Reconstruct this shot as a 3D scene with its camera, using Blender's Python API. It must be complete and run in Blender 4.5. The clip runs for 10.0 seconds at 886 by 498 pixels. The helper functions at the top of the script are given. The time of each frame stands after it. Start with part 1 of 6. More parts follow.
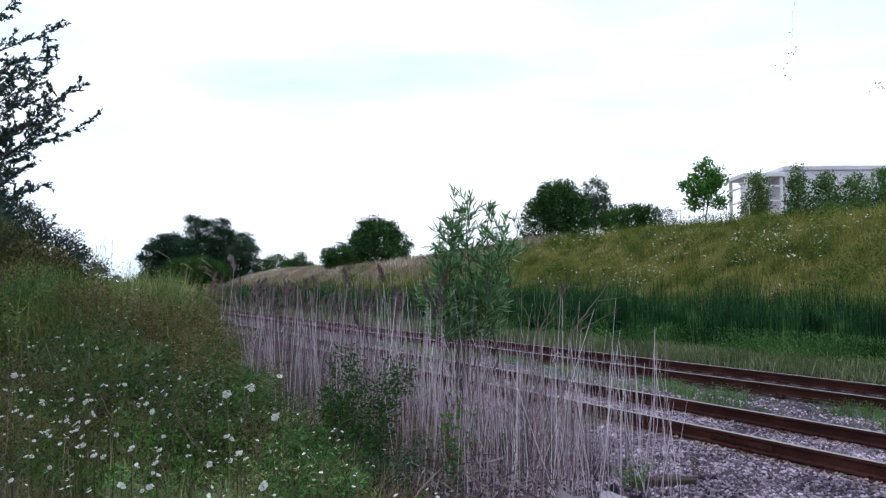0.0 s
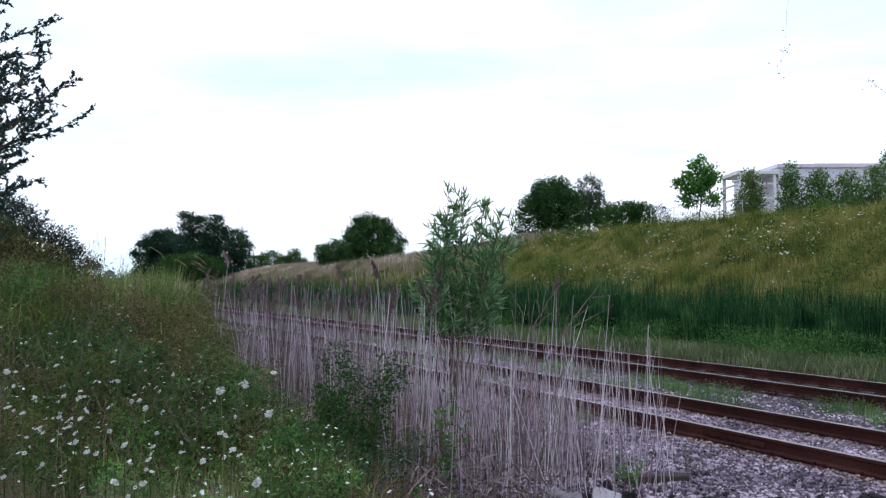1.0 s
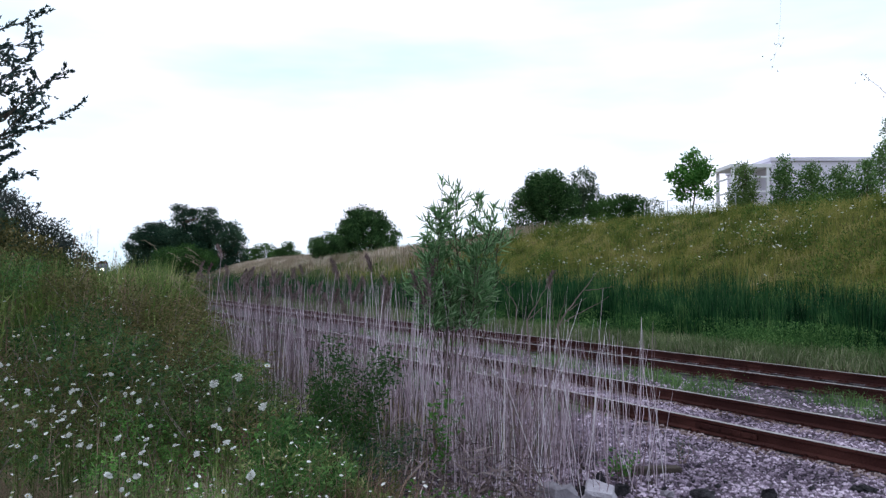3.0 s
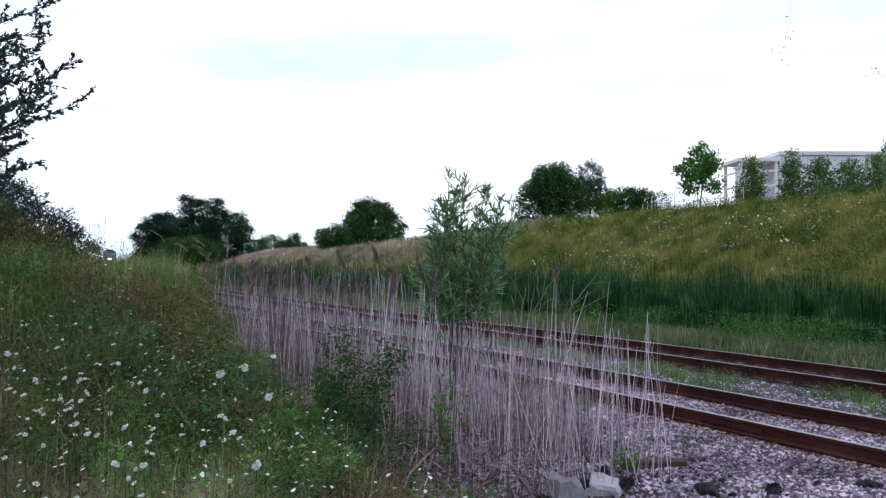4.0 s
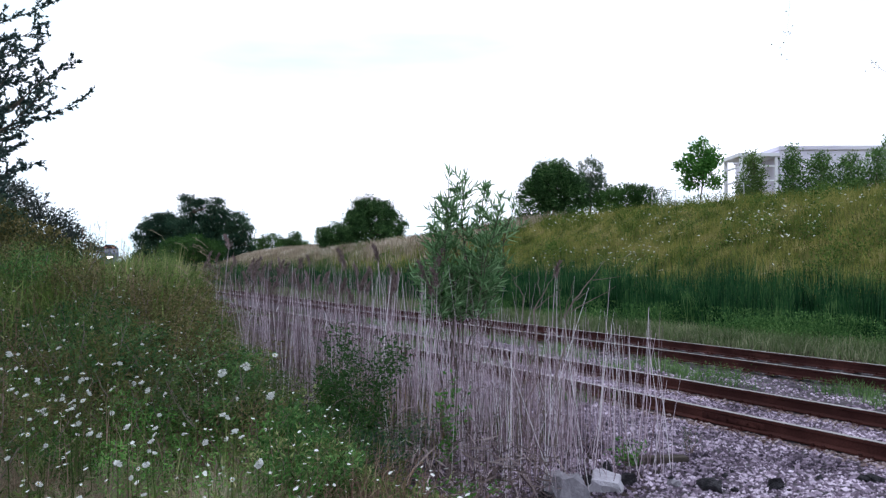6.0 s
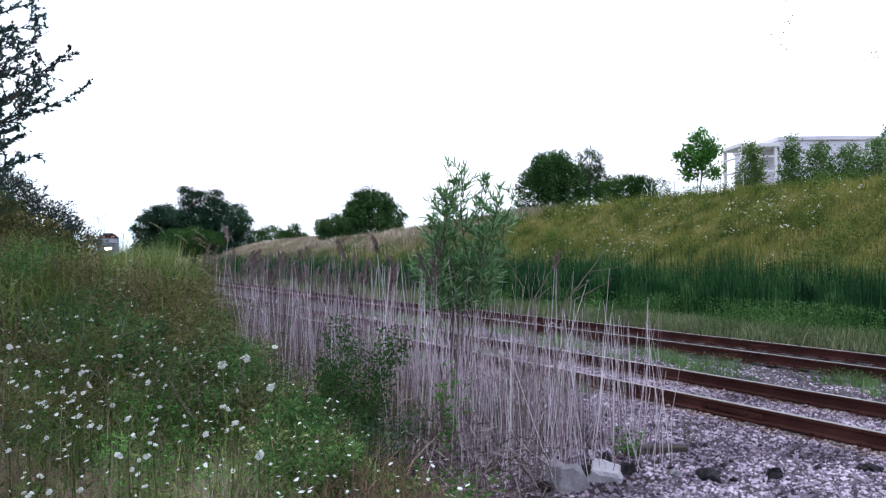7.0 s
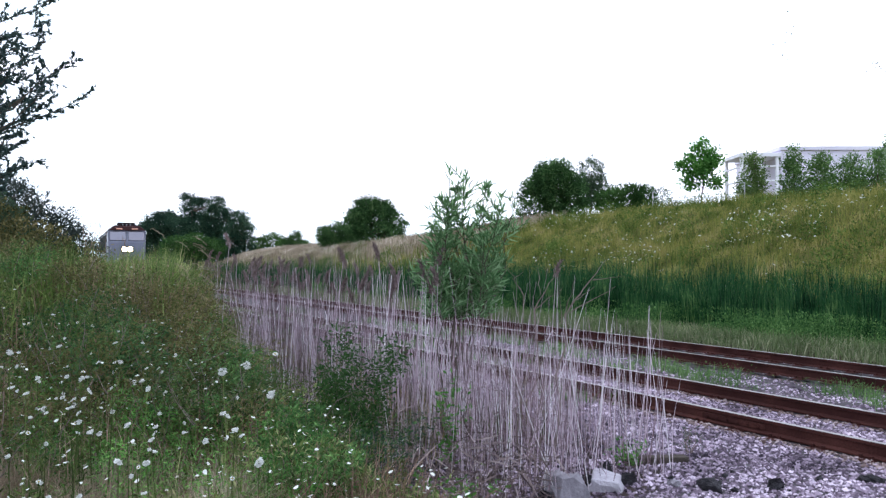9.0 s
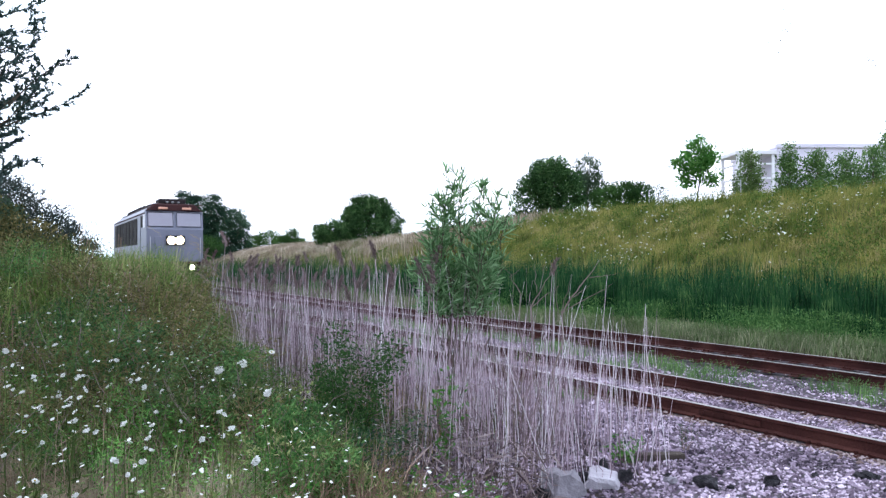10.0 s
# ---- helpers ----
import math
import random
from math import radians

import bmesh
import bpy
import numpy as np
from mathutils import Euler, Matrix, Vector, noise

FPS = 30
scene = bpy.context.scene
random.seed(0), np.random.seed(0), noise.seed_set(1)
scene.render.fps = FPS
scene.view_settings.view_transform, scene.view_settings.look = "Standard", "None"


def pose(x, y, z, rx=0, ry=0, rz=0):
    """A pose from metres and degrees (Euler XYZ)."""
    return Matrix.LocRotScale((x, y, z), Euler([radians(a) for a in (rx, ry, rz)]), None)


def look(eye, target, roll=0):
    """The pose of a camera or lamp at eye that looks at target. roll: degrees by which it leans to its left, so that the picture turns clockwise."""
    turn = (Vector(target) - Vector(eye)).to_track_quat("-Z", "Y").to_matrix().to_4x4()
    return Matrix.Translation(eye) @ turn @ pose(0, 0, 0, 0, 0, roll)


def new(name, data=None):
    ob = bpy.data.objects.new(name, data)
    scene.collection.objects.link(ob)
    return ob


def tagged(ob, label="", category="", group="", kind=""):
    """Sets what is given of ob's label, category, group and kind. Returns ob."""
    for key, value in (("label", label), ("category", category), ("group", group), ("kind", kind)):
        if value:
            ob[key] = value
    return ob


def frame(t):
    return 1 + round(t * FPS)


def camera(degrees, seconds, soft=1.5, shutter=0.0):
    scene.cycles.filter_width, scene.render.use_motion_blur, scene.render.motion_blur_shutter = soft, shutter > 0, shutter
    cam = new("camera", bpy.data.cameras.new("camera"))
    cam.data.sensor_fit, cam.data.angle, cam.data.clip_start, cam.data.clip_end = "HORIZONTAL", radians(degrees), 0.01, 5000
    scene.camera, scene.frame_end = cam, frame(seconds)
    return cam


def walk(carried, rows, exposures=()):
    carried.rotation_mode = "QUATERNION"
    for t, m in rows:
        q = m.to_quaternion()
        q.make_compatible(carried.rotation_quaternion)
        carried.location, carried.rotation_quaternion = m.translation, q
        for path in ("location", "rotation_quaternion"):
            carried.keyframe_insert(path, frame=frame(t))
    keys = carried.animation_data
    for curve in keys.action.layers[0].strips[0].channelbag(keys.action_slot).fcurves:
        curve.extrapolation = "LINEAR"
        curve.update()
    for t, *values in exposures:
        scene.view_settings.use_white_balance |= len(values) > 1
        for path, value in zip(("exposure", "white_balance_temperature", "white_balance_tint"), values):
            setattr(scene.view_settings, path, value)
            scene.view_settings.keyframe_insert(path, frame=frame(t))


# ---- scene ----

# ---------- camera ----------
cam = camera(60, 10.0, soft=1.35)
EYE_Z = 2.03
# seconds, tilt up, lean, turn to the left (degrees)
TURNS = [
    (0, 2.496, 0.272, 0.240), (0.5, 2.327, 0.113, -0.008), (1, 2.249, 0.186, -0.202),
    (1.5, 2.032, 0.080, -0.237), (2, 2.071, 0.032, -0.238), (2.5, 1.875, 0.225, -0.602),
    (2.7, 1.850, 0.200, -0.700), (3.8, 1.187, -0.160, -0.282), (4, 1.145, -0.207, -0.198), (4.5, 1.308, 0.000, 0.000), (5, 1.566, -0.031, 0.061),
    (5.5, 1.473, 0.107, -0.030), (5.7, 1.262, 0.140, -0.072), (6.8, 0.428, 0.360, -0.295), (7, 0.323, 0.377, -0.189), (7.5, 0.569, 0.458, -0.027),
    (8, 0.892, 0.435, 0.033), (8.5, 1.051, 0.325, 0.016), (9, 0.915, 0.053, -0.100),
    (9.5, 0.681, 0.208, -0.221), (10, 0.752, 0.127, -0.357),
]
walk(cam, [(t, pose(0, 0, EYE_Z, 90 + tilt, lean, turn)) for t, tilt, lean, turn in TURNS],
     exposures=[(0, -0.12, 6300, 12), (2.5, -0.16, 6300, 12), (4.5, -0.08, 6300, 12), (5.5, -0.05, 6300, 12), (7, 0.24, 6250, 13), (8.5, 0.32, 6250, 13), (10, 0.66, 6200, 13)])

# ---------- world and sun ----------
world = bpy.data.worlds.new("sky")
scene.world = world
world.use_nodes = True
wn, wl = world.node_tree.nodes, world.node_tree.links
wn.clear()
w_out = wn.new("ShaderNodeOutputWorld")
w_bg = wn.new("ShaderNodeBackground")
w_sky = wn.new("ShaderNodeTexSky")
w_sky.sky_type = "NISHITA"
w_sky.sun_disc = False
w_sky.sun_elevation, w_sky.sun_rotation = radians(60), radians(-51)
w_coord = wn.new("ShaderNodeTexCoord")
w_map = wn.new("ShaderNodeMapping")
w_map.inputs["Scale"].default_value = (1.0, 1.0, 5.0)
w_noise = wn.new("ShaderNodeTexNoise")
w_noise.inputs["Scale"].default_value = 1.7
w_noise.inputs["Detail"].default_value = 5
w_ramp = wn.new("ShaderNodeValToRGB")
w_ramp.color_ramp.elements[0].position, w_ramp.color_ramp.elements[1].position = 0.36, 0.64
w_ramp.color_ramp.elements[0].color = (0.82, 1.07, 1.20, 1)
w_ramp.color_ramp.elements[1].color = (1.33, 1.34, 1.50, 1)
w_scale = wn.new("ShaderNodeVectorMath")
w_scale.operation = "SCALE"
w_scale.inputs["Scale"].default_value = 0.012
w_add = wn.new("ShaderNodeVectorMath")
w_add.operation = "ADD"
w_bg.inputs["Strength"].default_value = 1.0
wl.new(w_coord.outputs["Generated"], w_map.inputs["Vector"])
wl.new(w_map.outputs["Vector"], w_noise.inputs["Vector"])
wl.new(w_noise.outputs["Fac"], w_ramp.inputs["Fac"])
wl.new(w_sky.outputs["Color"], w_scale.inputs[0])
wl.new(w_scale.outputs["Vector"], w_add.inputs[0])
wl.new(w_ramp.outputs["Color"], w_add.inputs[1])
wl.new(w_add.outputs["Vector"], w_bg.inputs["Color"])
wl.new(w_bg.outputs["Background"], w_out.inputs["Surface"])
sun = new("sun", bpy.data.lights.new("sun", "SUN"))
sun.data.energy, sun.data.angle, sun.data.color = 0.35, radians(30), (1.0, 0.96, 0.92)
sun.matrix_world = look((-25, 20, 60), (0, 0, 0))

# ---------- materials ----------
def nodes_of(name):
    m = bpy.data.materials.new(name)
    m.use_nodes = True
    return m, m.node_tree.nodes, m.node_tree.links, m.node_tree.nodes["Principled BSDF"]


def ramp_node(n, cols):
    r = n.new("ShaderNodeValToRGB")
    while len(r.color_ramp.elements) < len(cols):
        r.color_ramp.elements.new(0.5)
    for i, c in enumerate(cols):
        r.color_ramp.elements[i].position = i / max(1, len(cols) - 1)
        r.color_ramp.elements[i].color = (*c, 1)
    return r


def leafy(name, cols, through_light=0.3, rough=0.55, patch=0.6, patch_scale=0.35, rare=1.45):
    """Leaves and blades: each piece its own tone, with broad patches of tone over the stand."""
    m, n, l, b = nodes_of(name)
    geo = n.new("ShaderNodeNewGeometry")
    noise_n = n.new("ShaderNodeTexNoise")
    noise_n.inputs["Scale"].default_value = patch_scale
    noise_n.inputs["Detail"].default_value = 4
    l.new(geo.outputs["Position"], noise_n.inputs["Vector"])
    mix = n.new("ShaderNodeMath")
    mix.operation = "MULTIPLY_ADD"
    mix.inputs[1].default_value = patch * 4.0
    sub = n.new("ShaderNodeMath")
    sub.operation = "MULTIPLY_ADD"
    sub.inputs[1].default_value = 1 - patch
    sub.inputs[2].default_value = -patch * 1.5
    l.new(geo.outputs["Random Per Island"], sub.inputs[0])
    l.new(noise_n.outputs["Fac"], mix.inputs[0])
    l.new(sub.outputs[0], mix.inputs[2])
    few = n.new("ShaderNodeMath")
    few.operation = "POWER"
    few.use_clamp = True
    few.inputs[1].default_value = rare
    pos = n.new("ShaderNodeMath")
    pos.operation = "MAXIMUM"
    pos.inputs[1].default_value = 0.0
    l.new(mix.outputs[0], pos.inputs[0])
    l.new(pos.outputs[0], few.inputs[0])
    cols = list(cols[:-1]) + [tuple(min(0.82, 1.3 * q) for q in cols[-1])]
    ramp = ramp_node(n, cols)
    l.new(few.outputs[0], ramp.inputs["Fac"])
    l.new(ramp.outputs["Color"], b.inputs["Base Color"])
    b.inputs["Roughness"].default_value = rough
    b.inputs["Specular IOR Level"].default_value = 0.06
    if through_light:
        tr = n.new("ShaderNodeBsdfTranslucent")
        ms = n.new("ShaderNodeMixShader")
        ms.inputs["Fac"].default_value = through_light
        l.new(ramp.outputs["Color"], tr.inputs["Color"])
        l.new(b.outputs["BSDF"], ms.inputs[1])
        l.new(tr.outputs["BSDF"], ms.inputs[2])
        l.new(ms.outputs["Shader"], n["Material Output"].inputs["Surface"])
    return m


def surface(name, cols, rough=0.8, metal=0.0, scale=3.0, bump=0.3, fine=40.0, stretch=(1, 1, 1), object_space=True):
    """Solid surfaces: broad stains and fine grain in the colour, fine relief."""
    m, n, l, b = nodes_of(name)
    co = n.new("ShaderNodeTexCoord")
    mp = n.new("ShaderNodeMapping")
    mp.inputs["Scale"].default_value = stretch
    geo = n.new("ShaderNodeNewGeometry")
    l.new(co.outputs["Object"] if object_space else geo.outputs["Position"], mp.inputs["Vector"])
    a, f = n.new("ShaderNodeTexNoise"), n.new("ShaderNodeTexNoise")
    a.inputs["Scale"].default_value, f.inputs["Scale"].default_value = scale, fine
    a.inputs["Detail"].default_value, f.inputs["Detail"].default_value = 6, 4
    l.new(mp.outputs["Vector"], a.inputs["Vector"])
    l.new(mp.outputs["Vector"], f.inputs["Vector"])
    mx = n.new("ShaderNodeMath")
    mx.operation = "MULTIPLY_ADD"
    mx.inputs[1].default_value = 0.45
    ml = n.new("ShaderNodeMath")
    ml.operation = "MULTIPLY_ADD"
    ml.inputs[1].default_value, ml.inputs[2].default_value = 1.3, -0.38
    l.new(a.outputs["Fac"], ml.inputs[0])
    l.new(f.outputs["Fac"], mx.inputs[0])
    l.new(ml.outputs[0], mx.inputs[2])
    ramp = ramp_node(n, cols)
    l.new(mx.outputs[0], ramp.inputs["Fac"])
    l.new(ramp.outputs["Color"], b.inputs["Base Color"])
    b.inputs["Roughness"].default_value, b.inputs["Metallic"].default_value = rough, metal
    b.inputs["Specular IOR Level"].default_value = 0.12 if rough > 0.65 else 0.5
    if bump:
        bp = n.new("ShaderNodeBump")
        bp.inputs["Strength"].default_value, bp.inputs["Distance"].default_value = bump, 0.02
        l.new(f.outputs["Fac"], bp.inputs["Height"])
        l.new(bp.outputs["Normal"], b.inputs["Normal"])
    return m


def glow(name, col, strength):
    m, n, l, b = nodes_of(name)
    b.inputs["Base Color"].default_value = (*col, 1)
    b.inputs["Emission Color"].default_value = (*col, 1)
    b.inputs["Emission Strength"].default_value = strength
    return m


def islands(name, cols, rough=0.85, bump=0.4):
    """Loose pieces (stones): each its own tone with speckle."""
    m, n, l, b = nodes_of(name)
    geo = n.new("ShaderNodeNewGeometry")
    info = n.new("ShaderNodeObjectInfo")
    f = n.new("ShaderNodeTexNoise")
    f.inputs["Scale"].default_value, f.inputs["Detail"].default_value = 60, 5
    l.new(geo.outputs["Position"], f.inputs["Vector"])
    add = n.new("ShaderNodeMath")
    add.operation = "ADD"
    l.new(geo.outputs["Random Per Island"], add.inputs[0])
    l.new(info.outputs["Random"], add.inputs[1])
    fr = n.new("ShaderNodeMath")
    fr.operation = "FRACT"
    l.new(add.outputs[0], fr.inputs[0])
    mx = n.new("ShaderNodeMath")
    mx.operation = "MULTIPLY_ADD"
    mx.inputs[1].default_value = 0.5
    mm = n.new("ShaderNodeMath")
    mm.operation = "MULTIPLY_ADD"
    mm.inputs[1].default_value, mm.inputs[2].default_value = 0.85, -0.18
    l.new(fr.outputs[0], mm.inputs[0])
    l.new(f.outputs["Fac"], mx.inputs[0])
    l.new(mm.outputs[0], mx.inputs[2])
    dirt = n.new("ShaderNodeTexNoise")
    dirt.inputs["Scale"].default_value, dirt.inputs["Detail"].default_value = 1.1, 4
    l.new(geo.outputs["Position"], dirt.inputs["Vector"])
    soil = n.new("ShaderNodeMath")
    soil.operation = "MULTIPLY_ADD"
    soil.inputs[1].default_value = 1.5
    dm = n.new("ShaderNodeMath")
    dm.operation = "SUBTRACT"
    dm.inputs[1].default_value = 0.75
    l.new(mx.outputs[0], dm.inputs[0])
    l.new(dirt.outputs["Fac"], soil.inputs[0])
    l.new(dm.outputs[0], soil.inputs[2])
    ramp = ramp_node(n, cols)
    l.new(soil.outputs[0], ramp.inputs["Fac"])
    l.new(ramp.outputs["Color"], b.inputs["Base Color"])
    b.inputs["Roughness"].default_value = rough
    b.inputs["Specular IOR Level"].default_value = 0.12
    bp = n.new("ShaderNodeBump")
    bp.inputs["Strength"].default_value, bp.inputs["Distance"].default_value = bump, 0.01
    l.new(f.outputs["Fac"], bp.inputs["Height"])
    l.new(bp.outputs["Normal"], b.inputs["Normal"])
    return m


M_GRASS = leafy("grass_green", [(0.022, 0.032, 0.010), (0.092, 0.11, 0.037), (0.21, 0.195, 0.08), (0.34, 0.25, 0.135), (0.38, 0.27, 0.19)], 0.3, patch=0.7, patch_scale=1.2, rare=1.8)
M_HERB = leafy("herb_leaf", [(0.026, 0.042, 0.014), (0.108, 0.158, 0.047), (0.235, 0.295, 0.105), (0.38, 0.37, 0.19)], patch=0.55, patch_scale=1.3, rare=1.9)
M_DRYGRASS = leafy("dry_grass", [(0.19, 0.145, 0.10), (0.38, 0.31, 0.235), (0.58, 0.50, 0.42)], 0.2, 0.7)
M_BANK = leafy("bank_grass", [(0.034, 0.062, 0.014), (0.105, 0.145, 0.031), (0.205, 0.22, 0.055), (0.33, 0.30, 0.095), (0.30, 0.25, 0.12)], 0.3, 0.65, 0.62, 0.8, 1.15)
M_CATTAIL = leafy("cattail_leaf", [(0.004, 0.018, 0.008), (0.016, 0.062, 0.023), (0.042, 0.118, 0.04), (0.11, 0.19, 0.064)], 0.2, 0.5, 0.6, 1.3)
M_REED = leafy("dead_reed", [(0.12, 0.076, 0.085), (0.36, 0.265, 0.308), (0.60, 0.485, 0.565), (0.72, 0.615, 0.69)], 0.0, 0.6, 0.1, 1.0, 1.05)
M_REEDOLD = leafy("old_reed", [(0.08, 0.052, 0.06), (0.21, 0.148, 0.17), (0.43, 0.34, 0.385)], 0.0, 0.7, 0.2, 1.0)
M_PLUME = leafy("reed_plume", [(0.11, 0.075, 0.075), (0.21, 0.155, 0.155), (0.33, 0.26, 0.26)], 0.25, 0.8, 0.2, 1.0)
M_LITTER = leafy("dead_leaf_litter", [(0.085, 0.06, 0.06), (0.19, 0.145, 0.145), (0.38, 0.31, 0.31)], 0.1, 0.8, 0.4, 0.8)
M_PALEGRASS = leafy("pale_grass", [(0.09, 0.11, 0.06), (0.18, 0.2, 0.11), (0.3, 0.3, 0.2)], 0.25, 0.65, 0.4, 0.8)
M_VERGEGRASS = leafy("trackside_grass", [(0.05, 0.085, 0.03), (0.10, 0.15, 0.06), (0.17, 0.22, 0.095), (0.26, 0.27, 0.17)], 0.3, 0.6, 0.6, 0.7)
M_WEED = leafy("ditch_weed", [(0.035, 0.09, 0.026), (0.09, 0.2, 0.06), (0.18, 0.31, 0.10)], 0.3, 0.6, 0.3, 0.9)
M_BROWNSTALK = leafy("brown_stalk", [(0.12, 0.072, 0.055), (0.26, 0.17, 0.125), (0.44, 0.32, 0.25)], 0.15, 0.7, 0.4, 0.8)
M_TUSSOCK = leafy("tussock_leaf", [(0.05, 0.095, 0.02), (0.12, 0.18, 0.045), (0.25, 0.30, 0.10)], 0.35, 0.5, 0.3, 0.7, 1.1)
M_OLIVE = leafy("olive_herb", [(0.035, 0.038, 0.016), (0.10, 0.10, 0.038), (0.19, 0.165, 0.07), (0.26, 0.205, 0.12)], 0.3, 0.6, 0.4, 1.1)
M_MOUND = leafy("mound_grass", [(0.05, 0.095, 0.025), (0.12, 0.19, 0.055), (0.225, 0.28, 0.095), (0.35, 0.33, 0.17)], 0.35, 0.55, 0.5, 0.7)
M_SOFTGRASS = leafy("soft_grass", [(0.12, 0.13, 0.07), (0.27, 0.28, 0.15), (0.42, 0.38, 0.25), (0.55, 0.46, 0.38)], 0.4, 0.6, 0.4, 1.2, 1.1)
M_WHITE = leafy("white_petal", [(0.7, 0.71, 0.68), (0.8, 0.8, 0.78)], 0.25, 0.6, 0.1)
M_YELLOW = leafy("yellow_bloom", [(0.45, 0.33, 0.03), (0.6, 0.45, 0.05)], 0.2, 0.6, 0.1)
M_WILLOW = leafy("willow_leaf", [(0.075, 0.165, 0.065), (0.19, 0.34, 0.155), (0.38, 0.52, 0.32)], 0.45, 0.45, 0.2)
M_DARKLEAF = leafy("dark_tree_leaf", [(0.014, 0.036, 0.024), (0.036, 0.076, 0.047), (0.075, 0.135, 0.08)], 0.2, 0.55, 0.4, 0.25)
M_MIDLEAF = leafy("mid_tree_leaf", [(0.025, 0.065, 0.02), (0.055, 0.12, 0.034), (0.10, 0.19, 0.055)], 0.3, 0.55, 0.4, 0.4)
M_BRIGHTLEAF = leafy("bright_tree_leaf", [(0.05, 0.145, 0.03), (0.10, 0.25, 0.055), (0.19, 0.37, 0.10)], 0.35, 0.5, 0.3, 0.6)
M_GREYLEAF = leafy("grey_green_leaf", [(0.05, 0.085, 0.05), (0.085, 0.13, 0.08), (0.13, 0.18, 0.12)], 0.3, 0.6, 0.3, 0.6)
M_PALELEAF = leafy("pale_green_leaf", [(0.07, 0.12, 0.04), (0.13, 0.2, 0.07), (0.2, 0.28, 0.11)], 0.35, 0.55, 0.3, 0.6)
M_BUSHLEAF = leafy("bush_leaf", [(0.022, 0.055, 0.02), (0.06, 0.13, 0.045), (0.14, 0.24, 0.09)], 0.3, 0.5, 0.3, 0.8)
M_BANKHERB = leafy("bank_herb", [(0.03, 0.066, 0.015), (0.09, 0.16, 0.034), (0.19, 0.26, 0.062)], 0.3, 0.6, 0.3, 0.8)
M_TALLLEAF = leafy("tall_tree_leaf", [(0.026, 0.046, 0.046), (0.055, 0.092, 0.084), (0.115, 0.16, 0.145)], 0.3, 0.55, 0.3, 0.5)
M_ROWLEAF = leafy("row_tree_leaf", [(0.06, 0.12, 0.04), (0.12, 0.22, 0.075), (0.22, 0.34, 0.12)], 0.35, 0.55, 0.3, 0.7)
M_SPRUCE = leafy("needle_spray", [(0.03, 0.045, 0.042), (0.065, 0.082, 0.075), (0.13, 0.145, 0.135)], 0.1, 0.6, 0.4, 0.5)
M_BARK = surface("bark", [(0.05, 0.04, 0.032), (0.10, 0.08, 0.065), (0.17, 0.145, 0.12)], 0.9, 0, 2.5, 0.8, 30, (1, 1, 0.25))
M_TWIG = surface("grey_twig", [(0.10, 0.07, 0.065), (0.21, 0.16, 0.15), (0.37, 0.31, 0.29)], 0.85, 0, 4, 0.4, 60)
M_SOIL = surface("grassy_soil", [(0.016, 0.015, 0.008), (0.032, 0.03, 0.014), (0.06, 0.05, 0.026)], 0.95, 0, 0.6, 0.9, 14, object_space=False)
M_BANKSOIL = surface("bank_turf", [(0.06, 0.065, 0.018), (0.10, 0.095, 0.026), (0.14, 0.12, 0.04)], 0.95, 0, 0.35, 0.9, 9, object_space=False)
M_GRAVEL = surface("ballast_bed", [(0.03, 0.026, 0.031), (0.07, 0.06, 0.069), (0.15, 0.13, 0.145)], 0.9, 0, 1.4, 1.0, 22, object_space=False)
M_REEDBED = surface("reed_bed_litter", [(0.018, 0.013, 0.013), (0.04, 0.03, 0.028), (0.085, 0.066, 0.062)], 0.95, 0, 1.2, 0.9, 25, object_space=False)
M_STONE = islands("ballast_stone", [(0.03, 0.023, 0.033), (0.13, 0.097, 0.132), (0.30, 0.237, 0.308), (0.68, 0.575, 0.69)])
M_STONEBROWN = islands("rust_dusted_stone", [(0.032, 0.018, 0.017), (0.12, 0.08, 0.075), (0.24, 0.18, 0.18), (0.46, 0.38, 0.39)])
M_ROCK = surface("pale_rock", [(0.13, 0.118, 0.138), (0.24, 0.22, 0.25), (0.36, 0.335, 0.375)], 0.9, 0, 5, 0.8, 35)
M_TAR = surface("asphalt_lump", [(0.010, 0.010, 0.011), (0.03, 0.028, 0.032), (0.10, 0.092, 0.105)], 0.9, 0, 14, 1.0, 70)
M_RUST = surface("rusty_rail", [(0.02, 0.008, 0.008), (0.055, 0.02, 0.018), (0.13, 0.05, 0.04)], 0.8, 0.25, 1.5, 0.3, 45)
M_RAILTOP = surface("worn_rail_head", [(0.2, 0.17, 0.17), (0.34, 0.3, 0.3), (0.5, 0.46, 0.46)], 0.35, 0.85, 2, 0.05, 60)
M_TIE = surface("weathered_sleeper", [(0.035, 0.028, 0.025), (0.075, 0.06, 0.052), (0.13, 0.11, 0.10)], 0.9, 0, 3, 0.8, 30, (1, 6, 6))
M_GALV = surface("galvanised_steel", [(0.4, 0.4, 0.43), (0.52, 0.52, 0.55)], 0.5, 0.6, 5, 0.05, 50)
M_CONCRETE = surface("pale_concrete", [(0.60, 0.56, 0.68), (0.70, 0.66, 0.77), (0.78, 0.74, 0.83)], 0.85, 0, 0.3, 0.1, 6)
M_FRAMEWHITE = surface("white_frame", [(0.66, 0.65, 0.7), (0.76, 0.75, 0.79)], 0.6, 0, 1.0, 0.05, 20)

